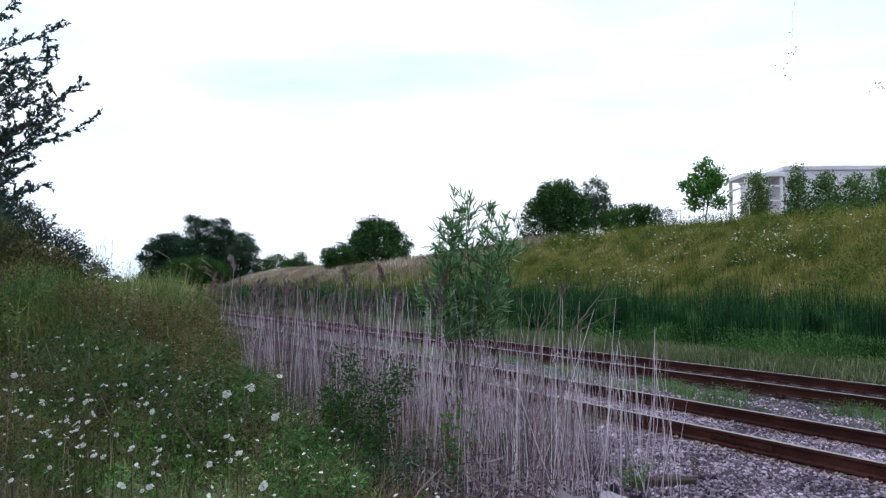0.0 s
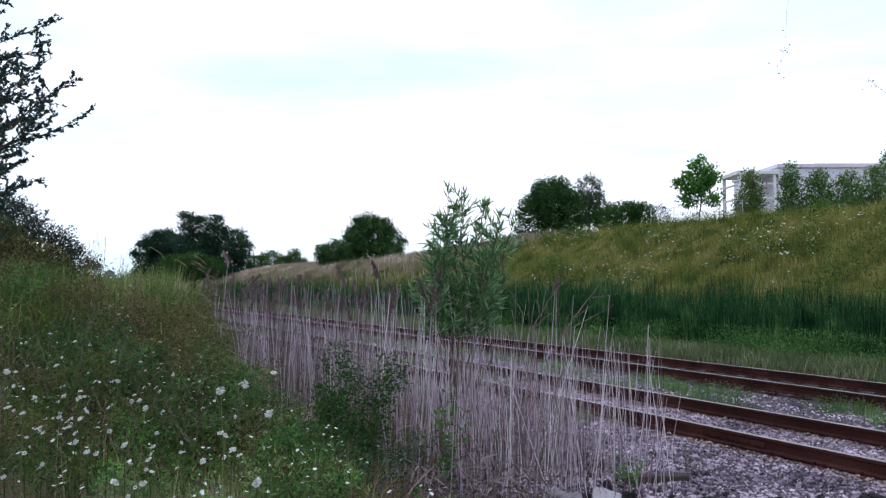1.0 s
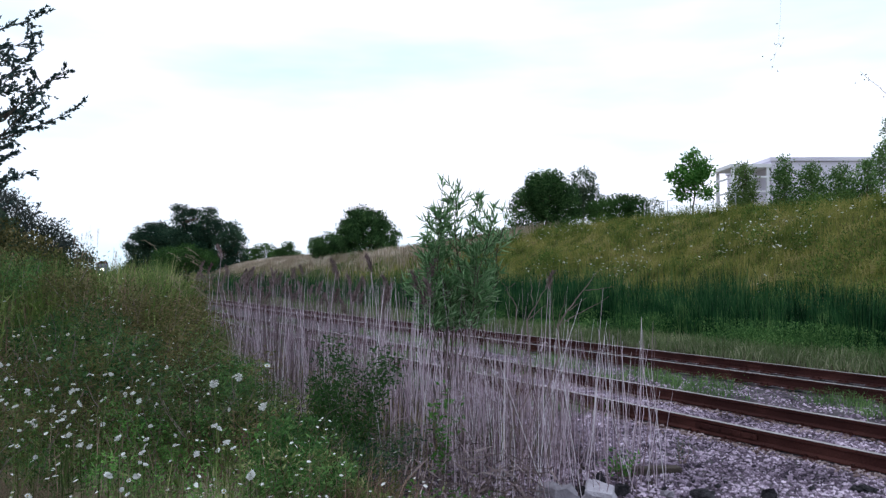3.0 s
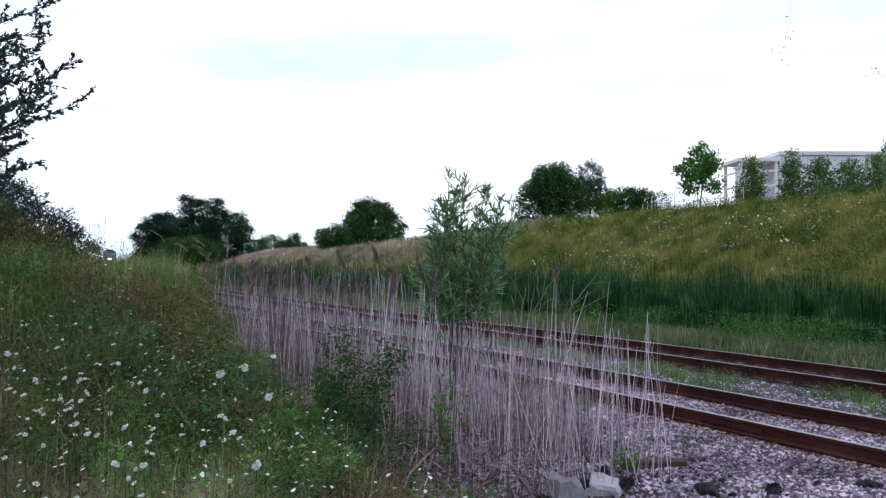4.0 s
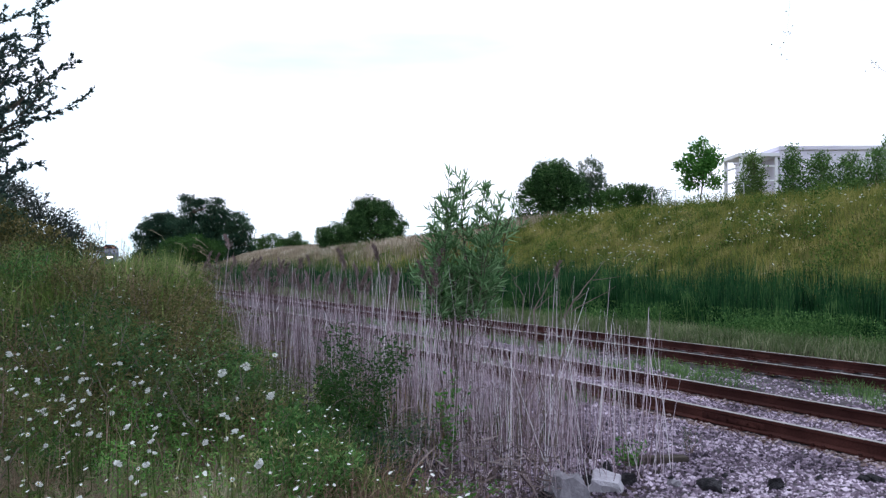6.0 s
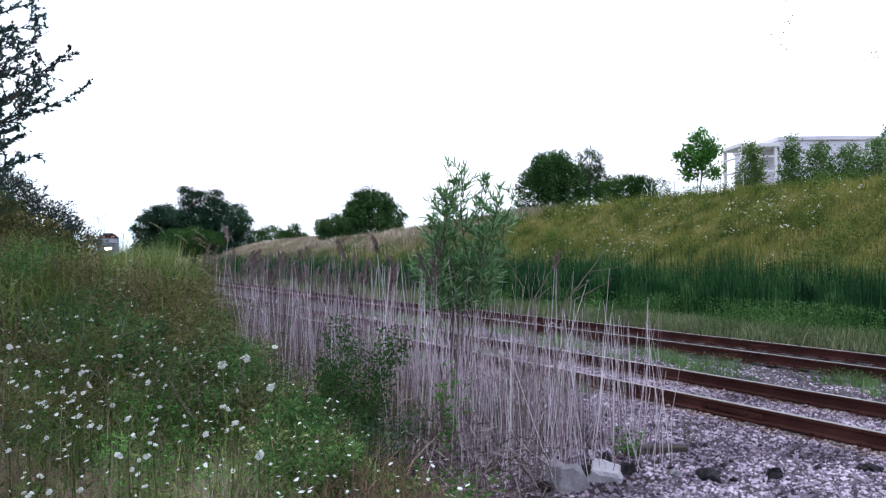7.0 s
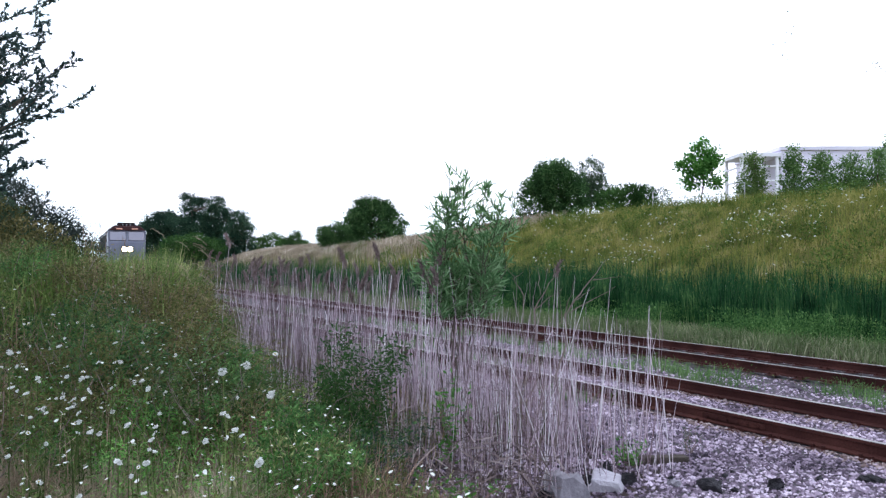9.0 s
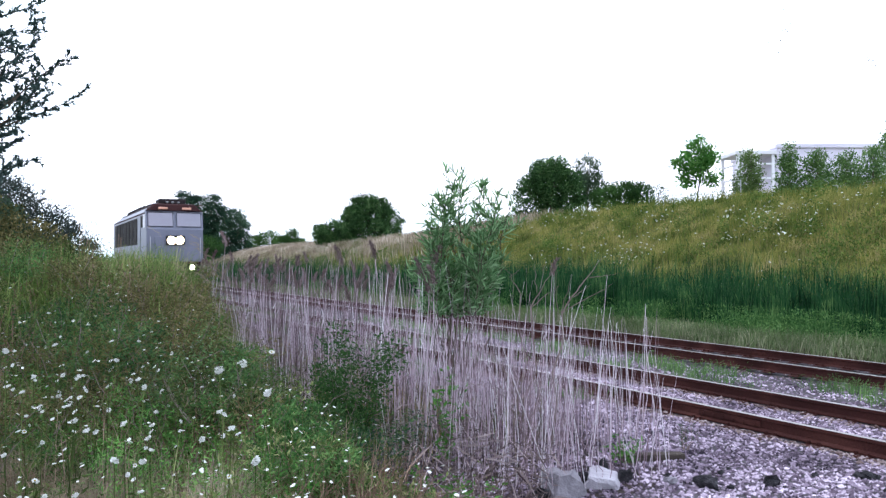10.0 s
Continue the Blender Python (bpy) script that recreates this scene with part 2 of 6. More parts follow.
# ---------- mesh helpers ----------
def mesh_from(name, verts, faces, mats, smooth=False, indices=None):
    me = bpy.data.meshes.new(name)
    verts = np.asarray(verts, dtype=np.float32).reshape(-1, 3)
    if isinstance(faces, np.ndarray):
        k = faces.shape[1]
        me.vertices.add(len(verts))
        me.vertices.foreach_set("co", verts.ravel())
        me.loops.add(faces.size)
        me.loops.foreach_set("vertex_index", faces.astype(np.int32).ravel())
        me.polygons.add(len(faces))
        me.polygons.foreach_set("loop_start", np.arange(0, faces.size, k, dtype=np.int32))
        me.update(calc_edges=True)
    else:
        me.from_pydata(verts.tolist(), [], faces)
    for m in mats if isinstance(mats, (list, tuple)) else [mats]:
        me.materials.append(m)
    if indices is not None:
        me.polygons.foreach_set("material_index", np.asarray(indices, dtype=np.int32))
    me.polygons.foreach_set("use_smooth", np.full(len(me.polygons), smooth))
    me.validate()
    me.update()
    return me


def part(name, bm, material, parent, label=""):
    """Links a bmesh (or a finished mesh) as one mesh object under a thing or a part."""
    if isinstance(bm, bpy.types.Mesh):
        me = bm
    else:
        me = bpy.data.meshes.new(name)
        bm.to_mesh(me)
        bm.free()
        me.materials.append(material)
    ob = new(name, me)
    ob.parent = parent
    if label:
        ob["label"] = label
    return ob


def box_bm(x0, x1, y0, y1, z0, z1, bevel=0.0, bm=None, segments=1):
    own = bm is None
    bm = bm or bmesh.new()
    r = bmesh.ops.create_cube(bm, size=1.0, matrix=Matrix.Translation(((x0 + x1) / 2, (y0 + y1) / 2, (z0 + z1) / 2)) @ Matrix.Diagonal((x1 - x0, y1 - y0, z1 - z0, 1)))
    if bevel:
        es = list({e for v in r["verts"] for e in v.link_edges})
        bmesh.ops.bevel(bm, geom=es, offset=bevel, segments=segments, affect="EDGES", profile=0.6)
    return bm


def cyl_bm(r0, r1, length, segs=14, m=None, bm=None):
    bm = bm or bmesh.new()
    bmesh.ops.create_cone(bm, cap_ends=True, segments=segs, radius1=r0, radius2=r1, depth=length, matrix=m or Matrix.Identity(4))
    return bm


def tubes(paths, sides=5):
    """Tapered tubes: each path a list of (point, radius). Returns verts, quads."""
    vs, fs = [], []
    for path in paths:
        base = len(vs)
        for i, (p, r) in enumerate(path):
            a = path[max(0, i - 1)][0]
            b = path[min(len(path) - 1, i + 1)][0]
            d = (Vector(b) - Vector(a))
            d = d.normalized() if d.length > 1e-6 else Vector((0, 0, 1))
            u = d.orthogonal().normalized()
            w = d.cross(u)
            for k in range(sides):
                an = 2 * math.pi * k / sides
                vs.append(Vector(p) + r * (math.cos(an) * u + math.sin(an) * w))
        for i in range(len(path) - 1):
            for k in range(sides):
                k2 = (k + 1) % sides
                fs.append((base + i * sides + k, base + i * sides + k2, base + (i + 1) * sides + k2, base + (i + 1) * sides + k))
    return np.array([tuple(v) for v in vs]), np.array(fs)


def leaf_cards(points, dirs, lengths, widths, rng, fold=0.25):
    """Pointed leaves, folded along the midrib: base, two shoulders, tip. Two triangles each side of the rib."""
    n = len(points)
    d = dirs / np.maximum(1e-6, np.linalg.norm(dirs, axis=1, keepdims=True))
    rnd = rng.normal(size=(n, 3))
    side = np.cross(d, rnd)
    side /= np.maximum(1e-6, np.linalg.norm(side, axis=1, keepdims=True))
    nor = np.cross(side, d)
    L, W = lengths[:, None], widths[:, None]
    v = np.empty((n, 4, 3))
    v[:, 0] = points
    v[:, 1] = points + d * L * 0.42 + side * W * 0.5 + nor * W * fold
    v[:, 2] = points + d * L - nor * L * 0.12
    v[:, 3] = points + d * L * 0.42 - side * W * 0.5 + nor * W * fold
    i = (np.arange(n) * 4)[:, None]
    f = np.concatenate([i + np.array([[0, 1, 2]]), i + np.array([[0, 2, 3]])], axis=1).reshape(-1, 3)
    return v.reshape(-1, 3), f


def blades(points, heights, widths, lean, rng, droop=0.35, drift=(0, 0)):
    """Grass blades: a tapering strip in two bends. Three triangles' worth of faces each."""
    n = len(points)
    an = rng.uniform(0, 2 * np.pi, n)
    out = np.stack([np.cos(an), np.sin(an), np.zeros(n)], 1)
    fa = rng.uniform(0, 2 * np.pi, n)
    side = np.stack([np.cos(fa), np.sin(fa), np.zeros(n)], 1)
    le = (np.abs(rng.normal(0, 1, n)) * lean)[:, None]
    H, W = heights[:, None], widths[:, None]
    up = np.array([[0, 0, 1.0]])
    dr = np.array([[drift[0], drift[1], 0.0]])
    mid = points + up * H * 0.55 + (out * le * 0.35 + dr * 0.3) * H
    tip = points + up * H * (1 - droop * np.minimum(1, le)) + (out * le + dr) * H
    v = np.empty((n, 5, 3))
    v[:, 0], v[:, 1] = points - side * W * 0.5, points + side * W * 0.5
    v[:, 2], v[:, 3] = mid + side * W * 0.42, mid - side * W * 0.42
    v[:, 4] = tip
    i = (np.arange(n) * 5)[:, None]
    f = np.concatenate([i + np.array([[0, 1, 2]]), i + np.array([[0, 2, 3]]), i + np.array([[3, 2, 4]])], axis=1).reshape(-1, 3)
    return v.reshape(-1, 3), f


def joined(*pairs):
    vs, fs, k = [], [], 0
    for v, f in pairs:
        vs.append(v)
        fs.append(f + k)
        k += len(v)
    return np.concatenate(vs), np.concatenate(fs)


def tri(q):
    """Quads to triangles."""
    return np.concatenate([q[:, [0, 1, 2]], q[:, [0, 2, 3]]])


def stuff(name, vf, mat, label, category):
    ob = new(name, mesh_from(name, vf[0], vf[1], mat))
    return tagged(ob, label, category, kind="stuff")

# ---------- the line of the railway: s along it, p across it (p = 0: middle of the near track) ----------
ANG0, S_A, S_B, BEND = 30.2, 26.0, 120.0, 0.075
P0 = 8.52


def heading(s):
    return ANG0 - BEND * (np.clip(s, S_A, S_B) - S_A)


_S = np.arange(-420, 1800.01, 1.0)
_TH = np.radians(heading(_S))
_X = np.concatenate([[0], np.cumsum(-0.5 * (np.sin(_TH[1:]) + np.sin(_TH[:-1])))])
_Y = np.concatenate([[0], np.cumsum(0.5 * (np.cos(_TH[1:]) + np.cos(_TH[:-1])))])
_k0 = int(np.argmin(np.abs(_S)))
_X += P0 * math.cos(radians(ANG0)) - _X[_k0]
_Y += P0 * math.sin(radians(ANG0)) - _Y[_k0]


def place(s, p):
    """World x, y of the railway's coordinates."""
    s, p = np.asarray(s, float), np.asarray(p, float)
    th = np.radians(heading(s))
    return np.interp(s, _S, _X) + p * np.cos(th), np.interp(s, _S, _Y) + p * np.sin(th)


def rail_coords(x, y):
    """The railway's s, p of a world place."""
    x, y = np.asarray(x, float), np.asarray(y, float)
    s = -x * math.sin(radians(ANG0)) + y * math.cos(radians(ANG0))
    for _ in range(6):
        th = np.radians(heading(s))
        dx, dy = x - np.interp(s, _S, _X), y - np.interp(s, _S, _Y)
        s = s + (-dx * np.sin(th) + dy * np.cos(th)) * 0.9
    th = np.radians(heading(s))
    dx, dy = x - np.interp(s, _S, _X), y - np.interp(s, _S, _Y)
    return s, dx * np.cos(th) + dy * np.sin(th)


def step01(a, b, v):
    t = np.clip((np.asarray(v, float) - a) / (b - a), 0, 1)
    return t * t * (3 - 2 * t)


CREST = 4.95


def lump(s, p, size, seed):
    """Soft random swells, -1 to 1, about one size apart."""
    g = np.random.default_rng(seed).uniform(-1, 1, (64, 64))
    u, v = np.asarray(s, float) / size + 200, np.asarray(p, float) / size + 200
    i, j = np.floor(u).astype(int), np.floor(v).astype(int)
    a, b = u - i, v - j
    a, b = a * a * (3 - 2 * a), b * b * (3 - 2 * b)
    w = lambda m, n: g[(i + m) % 64, (j + n) % 64]
    return (w(0, 0) * (1 - a) + w(1, 0) * a) * (1 - b) + (w(0, 1) * (1 - a) + w(1, 1) * a) * b



def verge_edge(s):
    """Where the verge's growth ends towards the track."""
    return -5.95 + 1.2 * step01(9.6, 13.6, s)


def level(s, p):
    """Height of the ground."""
    s, p = np.asarray(s, float), np.asarray(p, float)
    edge = verge_edge(s)
    verge = step01(0.2, -1.1, p - edge) * (0.28 + 1.15 * step01(4.5, 11.5, s)) + 0.5 * step01(-7, -13, p) * step01(6, 16, s)
    drop = 1 - 0.24 * step01(34, 78, s) - 0.3 * step01(120, 230, s)
    far = -0.16 * step01(7.0, 9.5, p) + step01(11.6, 27.5, p) * (CREST + 0.35) * drop + 0.5 * step01(27, 60, p)
    swell = 0.11 * lump(s, p, 1.1, 21) * step01(-6.1, -7.0, p) * step01(3.5, 6, s)
    ripple = swell + 0.07 * np.sin(s * 0.55 + 1.3 * np.sin(p * 0.4)) * np.sin(p * 0.7 + 0.8) + 0.04 * np.sin(s * 1.7 + p * 1.1)
    soft = step01(-2.4, -5.5, p) + step01(8, 13, p)
    bed = 0.04 * step01(2.0, 2.9, p) * step01(7.3, 6.7, p)
    return verge + far - bed + ripple * soft - 0.1 * step01(-1.9, -3.2, p) * (1 - step01(-4.5, -6, p)) * step01(5.5, 9, s)


def ground_at(x, y):
    s, p = rail_coords(x, y)
    return level(s, p)


def build_ground():
    ss = np.unique(np.concatenate([np.linspace(-420, -40, 20), np.arange(-40, 60, 0.6), np.arange(60, 160, 2.0), np.linspace(160, 500, 40), np.linspace(500, 1750, 26)]))
    ps = np.unique(np.concatenate([np.linspace(-620, -40, 20), np.linspace(-40, -16, 13), np.arange(-16, 32, 0.4), np.linspace(32, 80, 20), np.linspace(80, 820, 24)]))
    S, P = np.meshgrid(ss, ps, indexing="ij")
    X, Y = place(S.ravel(), P.ravel())
    V = np.stack([X, Y, level(S.ravel(), P.ravel())], 1)
    a, b = len(ss), len(ps)
    idx = np.arange(a * b).reshape(a, b)
    F = np.stack([idx[:-1, :-1], idx[:-1, 1:], idx[1:, 1:], idx[1:, :-1]], -1).reshape(-1, 4)
    pc = 0.5 * (P[:-1, :-1] + P[:-1, 1:]).ravel()
    sc = 0.5 * (S[:-1, :-1] + S[1:, :-1]).ravel()
    mi = np.zeros(len(F), int)
    mi[pc > 10] = 1
    mi[(pc > -2.9) & (pc < 6.6)] = 2
    mi[(pc > -5.4) & (pc <= -2.9)] = 3
    mi[(pc > -6.2) & (pc <= -2.9) & (sc < 5.2)] = 2
    ob = new("ground", mesh_from("ground", V, F[:, [0, 3, 2, 1]], [M_SOIL, M_BANKSOIL, M_GRAVEL, M_REEDBED], True, mi))
    tagged(ob, "rough grassy ground with ballast bed and rising bank", "ground", kind="structure")


build_ground()

# ---------- tracks ----------
RAIL_PROFILE = [(-0.036, 0.168), (0.036, 0.168), (0.037, 0.135), (0.011, 0.124), (0.009, 0.034), (0.07, 0.014), (0.07, 0.0),
                (-0.07, 0.0), (-0.07, 0.014), (-0.009, 0.034), (-0.011, 0.124), (-0.037, 0.135)]
RAIL_BASE = 0.012


def build_track(offset, label):
    track = tagged(new("railway_track"), label, "railway track", "parallel tracks")
    ss = np.unique(np.concatenate([np.arange(-60, 60, 1.5), np.arange(60, 420, 5.0)]))
    for side in (-0.7535, 0.7535):
        vs, fs, mi = [], [], []
        k = len(RAIL_PROFILE)
        for i, s in enumerate(ss):
            wob = 0.006 * math.sin(s * 0.31 + side) + 0.004 * math.sin(s * 0.83)
            for u, z in RAIL_PROFILE:
                x, y = place(s, offset + side + u + wob)
                vs.append((float(x), float(y), RAIL_BASE + z + 0.006 * math.sin(s * 0.24 + offset)))
            if i:
                for j in range(k):
                    fs.append(((i - 1) * k + j, (i - 1) * k + (j + 1) % k, i * k + (j + 1) % k, i * k + j))
                    mi.append(1 if j == 0 else 0)
        ob = part("rail", mesh_from("rail", vs, np.array(fs), [M_RUST, M_RAILTOP], False, mi), None, track, "rusty steel rail with worn bright head")
    # sleepers, mostly sunk in the stone
    bm = box_bm(-1.28, 1.28, -0.11, 0.11, -0.14, 0.0, 0.012)
    tie = bpy.data.meshes.new("sleeper")
    bm.to_mesh(tie)
    bm.free()
    tie.materials.append(M_TIE)
    bm = box_bm(-0.17, 0.17, -0.095, 0.095, 0, 0.013, 0.004)
    for sx in (-0.09, 0.09):
        for sy in (-0.06, 0.06):
            box_bm(sx - 0.014, sx + 0.014, sy - 0.014, sy + 0.014, 0.012, 0.05, bm=bm)
    plate = bpy.data.meshes.new("tie_plate")
    bm.to_mesh(plate)
    bm.free()
    plate.materials.append(M_RUST)
    rng = random.Random(int(offset * 10) + 3)
    s = -6.0
    while s < 62:
        x, y = place(s, offset)
        ob = new("sleeper", tie)
        ob.parent = track
        ob.matrix_local = pose(float(x), float(y), -0.05 + rng.uniform(-0.012, 0.004), 0, 0, float(heading(s)) + rng.uniform(-1, 1))
        if s < 26:
            for side in (-0.7535, 0.7535):
                x, y = place(s, offset + side)
                pl = new("tie_plate", plate)
                pl.parent = track
                pl.matrix_local = pose(float(x), float(y), 0.0, 0, 0, float(heading(s)))
        s += 0.53
    # joint bars on the near stretch
    for side, s in ((-0.7535, 6.3), (0.7535, 10.5), (-0.7535, 17.9)):
        for face in (-1, 1):
            bm = box_bm(-0.009, 0.009, -0.45, 0.45, 0.045, 0.115, 0.004)
            for k in range(6):
                cyl_bm(0.016, 0.016, 0.03, 8, Matrix.Translation((face * 0.014, -0.37 + k * 0.148, 0.08)) @ Matrix.Rotation(radians(90), 4, "Y"), bm)
            x, y = place(s, offset + side + face * 0.021)
            jb = part("joint_bar", bm, M_RUST, track)
            jb.matrix_local = pose(float(x), float(y), RAIL_BASE, 0, 0, float(heading(s)))
    return track


build_track(0.0, "rusty railway track with worn rail heads in grey stone ballast")
build_track(4.25, "rusty second railway track with weeds along its stone ballast")


def stone_mesh(rng, size):
    bm = bmesh.new()
    for q in ((1, 0, 0), (-1, 0, 0), (0, 1, 0), (0, -1, 0), (0, 0, 0.9), (0, 0, -0.9)):
        bm.verts.new([c * size * rng.uniform(0.75, 1.25) + rng.uniform(-0.25, 0.25) * size for c in q])
    vs = list(bm.verts)
    for a, b in ((0, 2), (2, 1), (1, 3), (3, 0)):
        bm.faces.new((vs[a], vs[b], vs[4]))
        bm.faces.new((vs[b], vs[a], vs[5]))
    bm.verts.index_update()
    return bm


def build_ballast():
    rng = np.random.default_rng(5)
    r2 = random.Random(8)
    kinds = []
    for i in range(8):
        bm = stone_mesh(r2, 1.0)
        bm.verts.ensure_lookup_table()
        kinds.append((np.array([v.co[:] for v in bm.verts]), np.array([[v.index for v in f.verts] for f in bm.faces])))
        bm.free()
    s = np.concatenate([rng.uniform(2.0, 13, 72000), rng.uniform(4, 24, 24000), rng.uniform(13, 26, 5000)])
    p = np.concatenate([rng.uniform(-5.2, 1.0, 72000), rng.uniform(0.9, 6.6, 24000), rng.uniform(-2.4, 6.4, 5000)])
    keep = ~((p < -2.6) & (s > 5.6 + rng.uniform(-0.6, 2.5, len(s))))
    for c in (-0.7535, 0.7535, 3.4965, 5.0035):
        keep &= np.abs(p - c) > 0.10
    s, p = s[keep], p[keep]
    size = rng.uniform(0.011, 0.026, len(s)) * np.where(rng.uniform(0, 1, len(s)) < 0.06, 1.6, 1)
    x, y = place(s, p)
    z = level(s, p) + size * 0.2
    rusty = np.zeros(len(s), bool)
    for c in (-0.7535, 0.7535, 3.4965, 5.0035):
        rusty |= np.abs(p - c) < 0.16 + np.abs(rng.normal(0, 0.14, len(s)))
    vs, fs, mi, k = [], [], [], 0
    pick = rng.integers(0, 8, len(s))
    near = np.argsort(np.hypot(s - 4.6, p + 3.2))[:300]
    loose = set(near.tolist())
    for j in range(8):
        sel = np.array([i for i in np.where(pick == j)[0] if i not in loose])
        v, f = kinds[j]
        an = rng.uniform(0, 2 * np.pi, len(sel))
        c, sn = np.cos(an)[:, None], np.sin(an)[:, None]
        vx = (v[None, :, 0] * c - v[None, :, 1] * sn) * size[sel, None] + x[sel, None]
        vy = (v[None, :, 0] * sn + v[None, :, 1] * c) * size[sel, None] + y[sel, None]
        vz = v[None, :, 2] * size[sel, None] + z[sel, None]
        vs.append(np.stack([vx, vy, vz], -1).reshape(-1, 3))
        fs.append((np.arange(len(sel))[:, None, None] * len(v) + f[None]).reshape(-1, 3) + k)
        mi.append(np.repeat(rusty[sel].astype(int), len(f)))
        k += len(sel) * len(v)
    bed = tagged(new("ballast", mesh_from("ballast", np.concatenate(vs), np.concatenate(fs), [M_STONE, M_STONEBROWN], False, np.concatenate(mi))),
                 "crushed grey and white stone ballast around the rails", "ballast", kind="stuff")
    meshes = [mesh_from("stone", v, f, M_STONE) for v, f in kinds]
    for i in near:
        ob = new("stone", meshes[pick[i]])
        ob.parent = bed
        ob.matrix_local = pose(x[i], y[i], z[i], 0, 0, r2.uniform(0, 360)) @ Matrix.Scale(size[i], 4)


# ---------- trees ----------
def limb(a, b, r0, r1, rng, n=5, sag=0.06):
    a, b = Vector(a), Vector(b)
    d = (b - a).length
    pts = []
    for i in range(n + 1):
        t = i / n
        w = Vector((rng.uniform(-1, 1), rng.uniform(-1, 1), rng.uniform(-0.5, 0.5))) * d * sag * math.sin(math.pi * t)
        pts.append((tuple(a.lerp(b, t) + w), r0 + (r1 - r0) * t))
    return pts


def tree(kind, x, y, lobes, leaves, leaf, leaf_mat, label, trunk_r=0.15, base=None, category="tree", group="", seed=1, sprig=0.55, fork=0.3, clump=1.25, per=11):
    """A tree in world metres: lobes are (dx, dy, z above the base, rx, ry, rz). Trunk and limbs reach into each lobe; leaves in sprigs with gaps."""
    rng, pr = np.random.default_rng(seed), random.Random(seed)
    z0 = float(ground_at(x, y)) - 0.05 if base is None else base
    thing = tagged(new(kind), label, category, group)
    thing.location = (x, y, z0)
    top = max(lb[2] + lb[5] for lb in lobes)
    mid = [lb for lb in lobes if lb[2] == max(q[2] for q in lobes)][0]
    crown_top = (mid[0], mid[1], mid[2] + mid[5] * 0.5)
    paths = [limb((0, 0, -0.1), crown_top, trunk_r, trunk_r * 0.15, pr, 8, 0.02)]
    P, D = [], []
    vol = np.array([lb[3] * lb[4] * lb[5] for lb in lobes]) ** 0.67
    for lb, share in zip(lobes, vol / vol.sum()):
        c, r = np.array(lb[:3]), np.array(lb[3:])
        start = Vector((0, 0, -0.1)).lerp(Vector(crown_top), min(0.9, max(fork, (lb[2] - lb[5] * 0.6) / top)))
        paths.append(limb(start, tuple(c), trunk_r * 0.5, trunk_r * 0.12, pr))
        n = max(20, int(leaves * share))
        ns = max(8, n // per)
        d = rng.normal(size=(ns, 3))
        d /= np.linalg.norm(d, axis=1, keepdims=True)
        rad = rng.uniform(0.3, 1.0, ns) ** 0.4 * rng.uniform(0.9, 1.07, ns)
        tips = c + d * rad[:, None] * r
        for q in range(min(ns, 26)):
            e = tips[q]
            paths.append(limb(tuple(c + (e - c) * 0.12), tuple(e), trunk_r * 0.14, trunk_r * 0.03, pr, 3, 0.1))
        w = rng.integers(0, ns, n)
        spread = leaf * clump
        P.append(tips[w] + np.clip(rng.normal(size=(n, 3)), -1.7, 1.7) * spread * np.array([1, 1, 0.7]))
        D.append(d[w] * sprig + rng.normal(size=(n, 3)) * 0.6 + np.array([0, 0, 0.15]))
    P, D = np.concatenate(P), np.concatenate(D)
    v, f = tubes(paths, 6)
    part("trunk", mesh_from("trunk", v, f, M_BARK, True), None, thing)
    L = leaf * rng.uniform(0.7, 1.4, len(P))
    v, f = leaf_cards(P, D, L, L * 0.55, rng)
    part("crown", mesh_from("crown", v, f, leaf_mat), None, thing)
    return thing


def spray_tree(kind, x, y, height, sprays, twigs, twig_len, per, leaf, slim, mat, label, seed, trunk_r, category="tree"):
    """A tree whose limbs sweep out and up: sprays are (dx0, z0, dx1, z1, thickness), with side twigs and leaves along each."""
    rng, pr = np.random.default_rng(seed), random.Random(seed)
    thing = tagged(new(kind), label, category)
    z0 = float(ground_at(x, y)) - 0.05
    thing.location = (x, y, z0)
    paths = [limb((0, 0, -0.1), (0, 0, height - z0), trunk_r, trunk_r * 0.15, pr, 8, 0.03)]
    P, D = [], []
    for ax, az, bx, bz, r in sprays:
        depth = pr.uniform(-0.9, 0.9)
        a, b = Vector((ax, depth * 0.2, az - z0)), Vector((bx, depth, bz - z0))
        main = limb(a, b, r, 0.005, pr, 6, 0.05)
        paths.append(main)
        way = (b - a).normalized()
        for k in range(twigs):
            t = 0.18 + 0.82 * (k + pr.random()) / twigs
            i = min(5, int(t * 6))
            s0 = Vector(main[i][0]).lerp(Vector(main[i + 1][0]), min(1.0, t * 6 - i))
            out = Vector((pr.gauss(0, 0.5), pr.gauss(0, 0.7), pr.gauss(0.12, 0.5)))
            d = (way + out).normalized()
            e = s0 + d * twig_len * pr.uniform(0.5, 1.2) * (1.2 - 0.5 * t)
            paths.append([(tuple(s0), 0.006), (tuple(e), 0.002)])
            for w in range(per):
                q = s0.lerp(e, pr.uniform(0.1, 1.05))
                P.append((q.x, q.y, q.z))
                D.append((d.x + pr.gauss(0, 0.55), d.y + pr.gauss(0, 0.55), d.z + pr.gauss(0.05, 0.5)))
    v, f = tubes(paths, 5)
    part("trunk", mesh_from("trunk", v, f, M_BARK, True), None, thing)
    L = leaf * rng.uniform(0.6, 1.3, len(P))
    v, f = leaf_cards(np.array(P), np.array(D), L, L * slim, rng)
    part("crown", mesh_from("crown", v, f, mat), None, thing)
    return thing


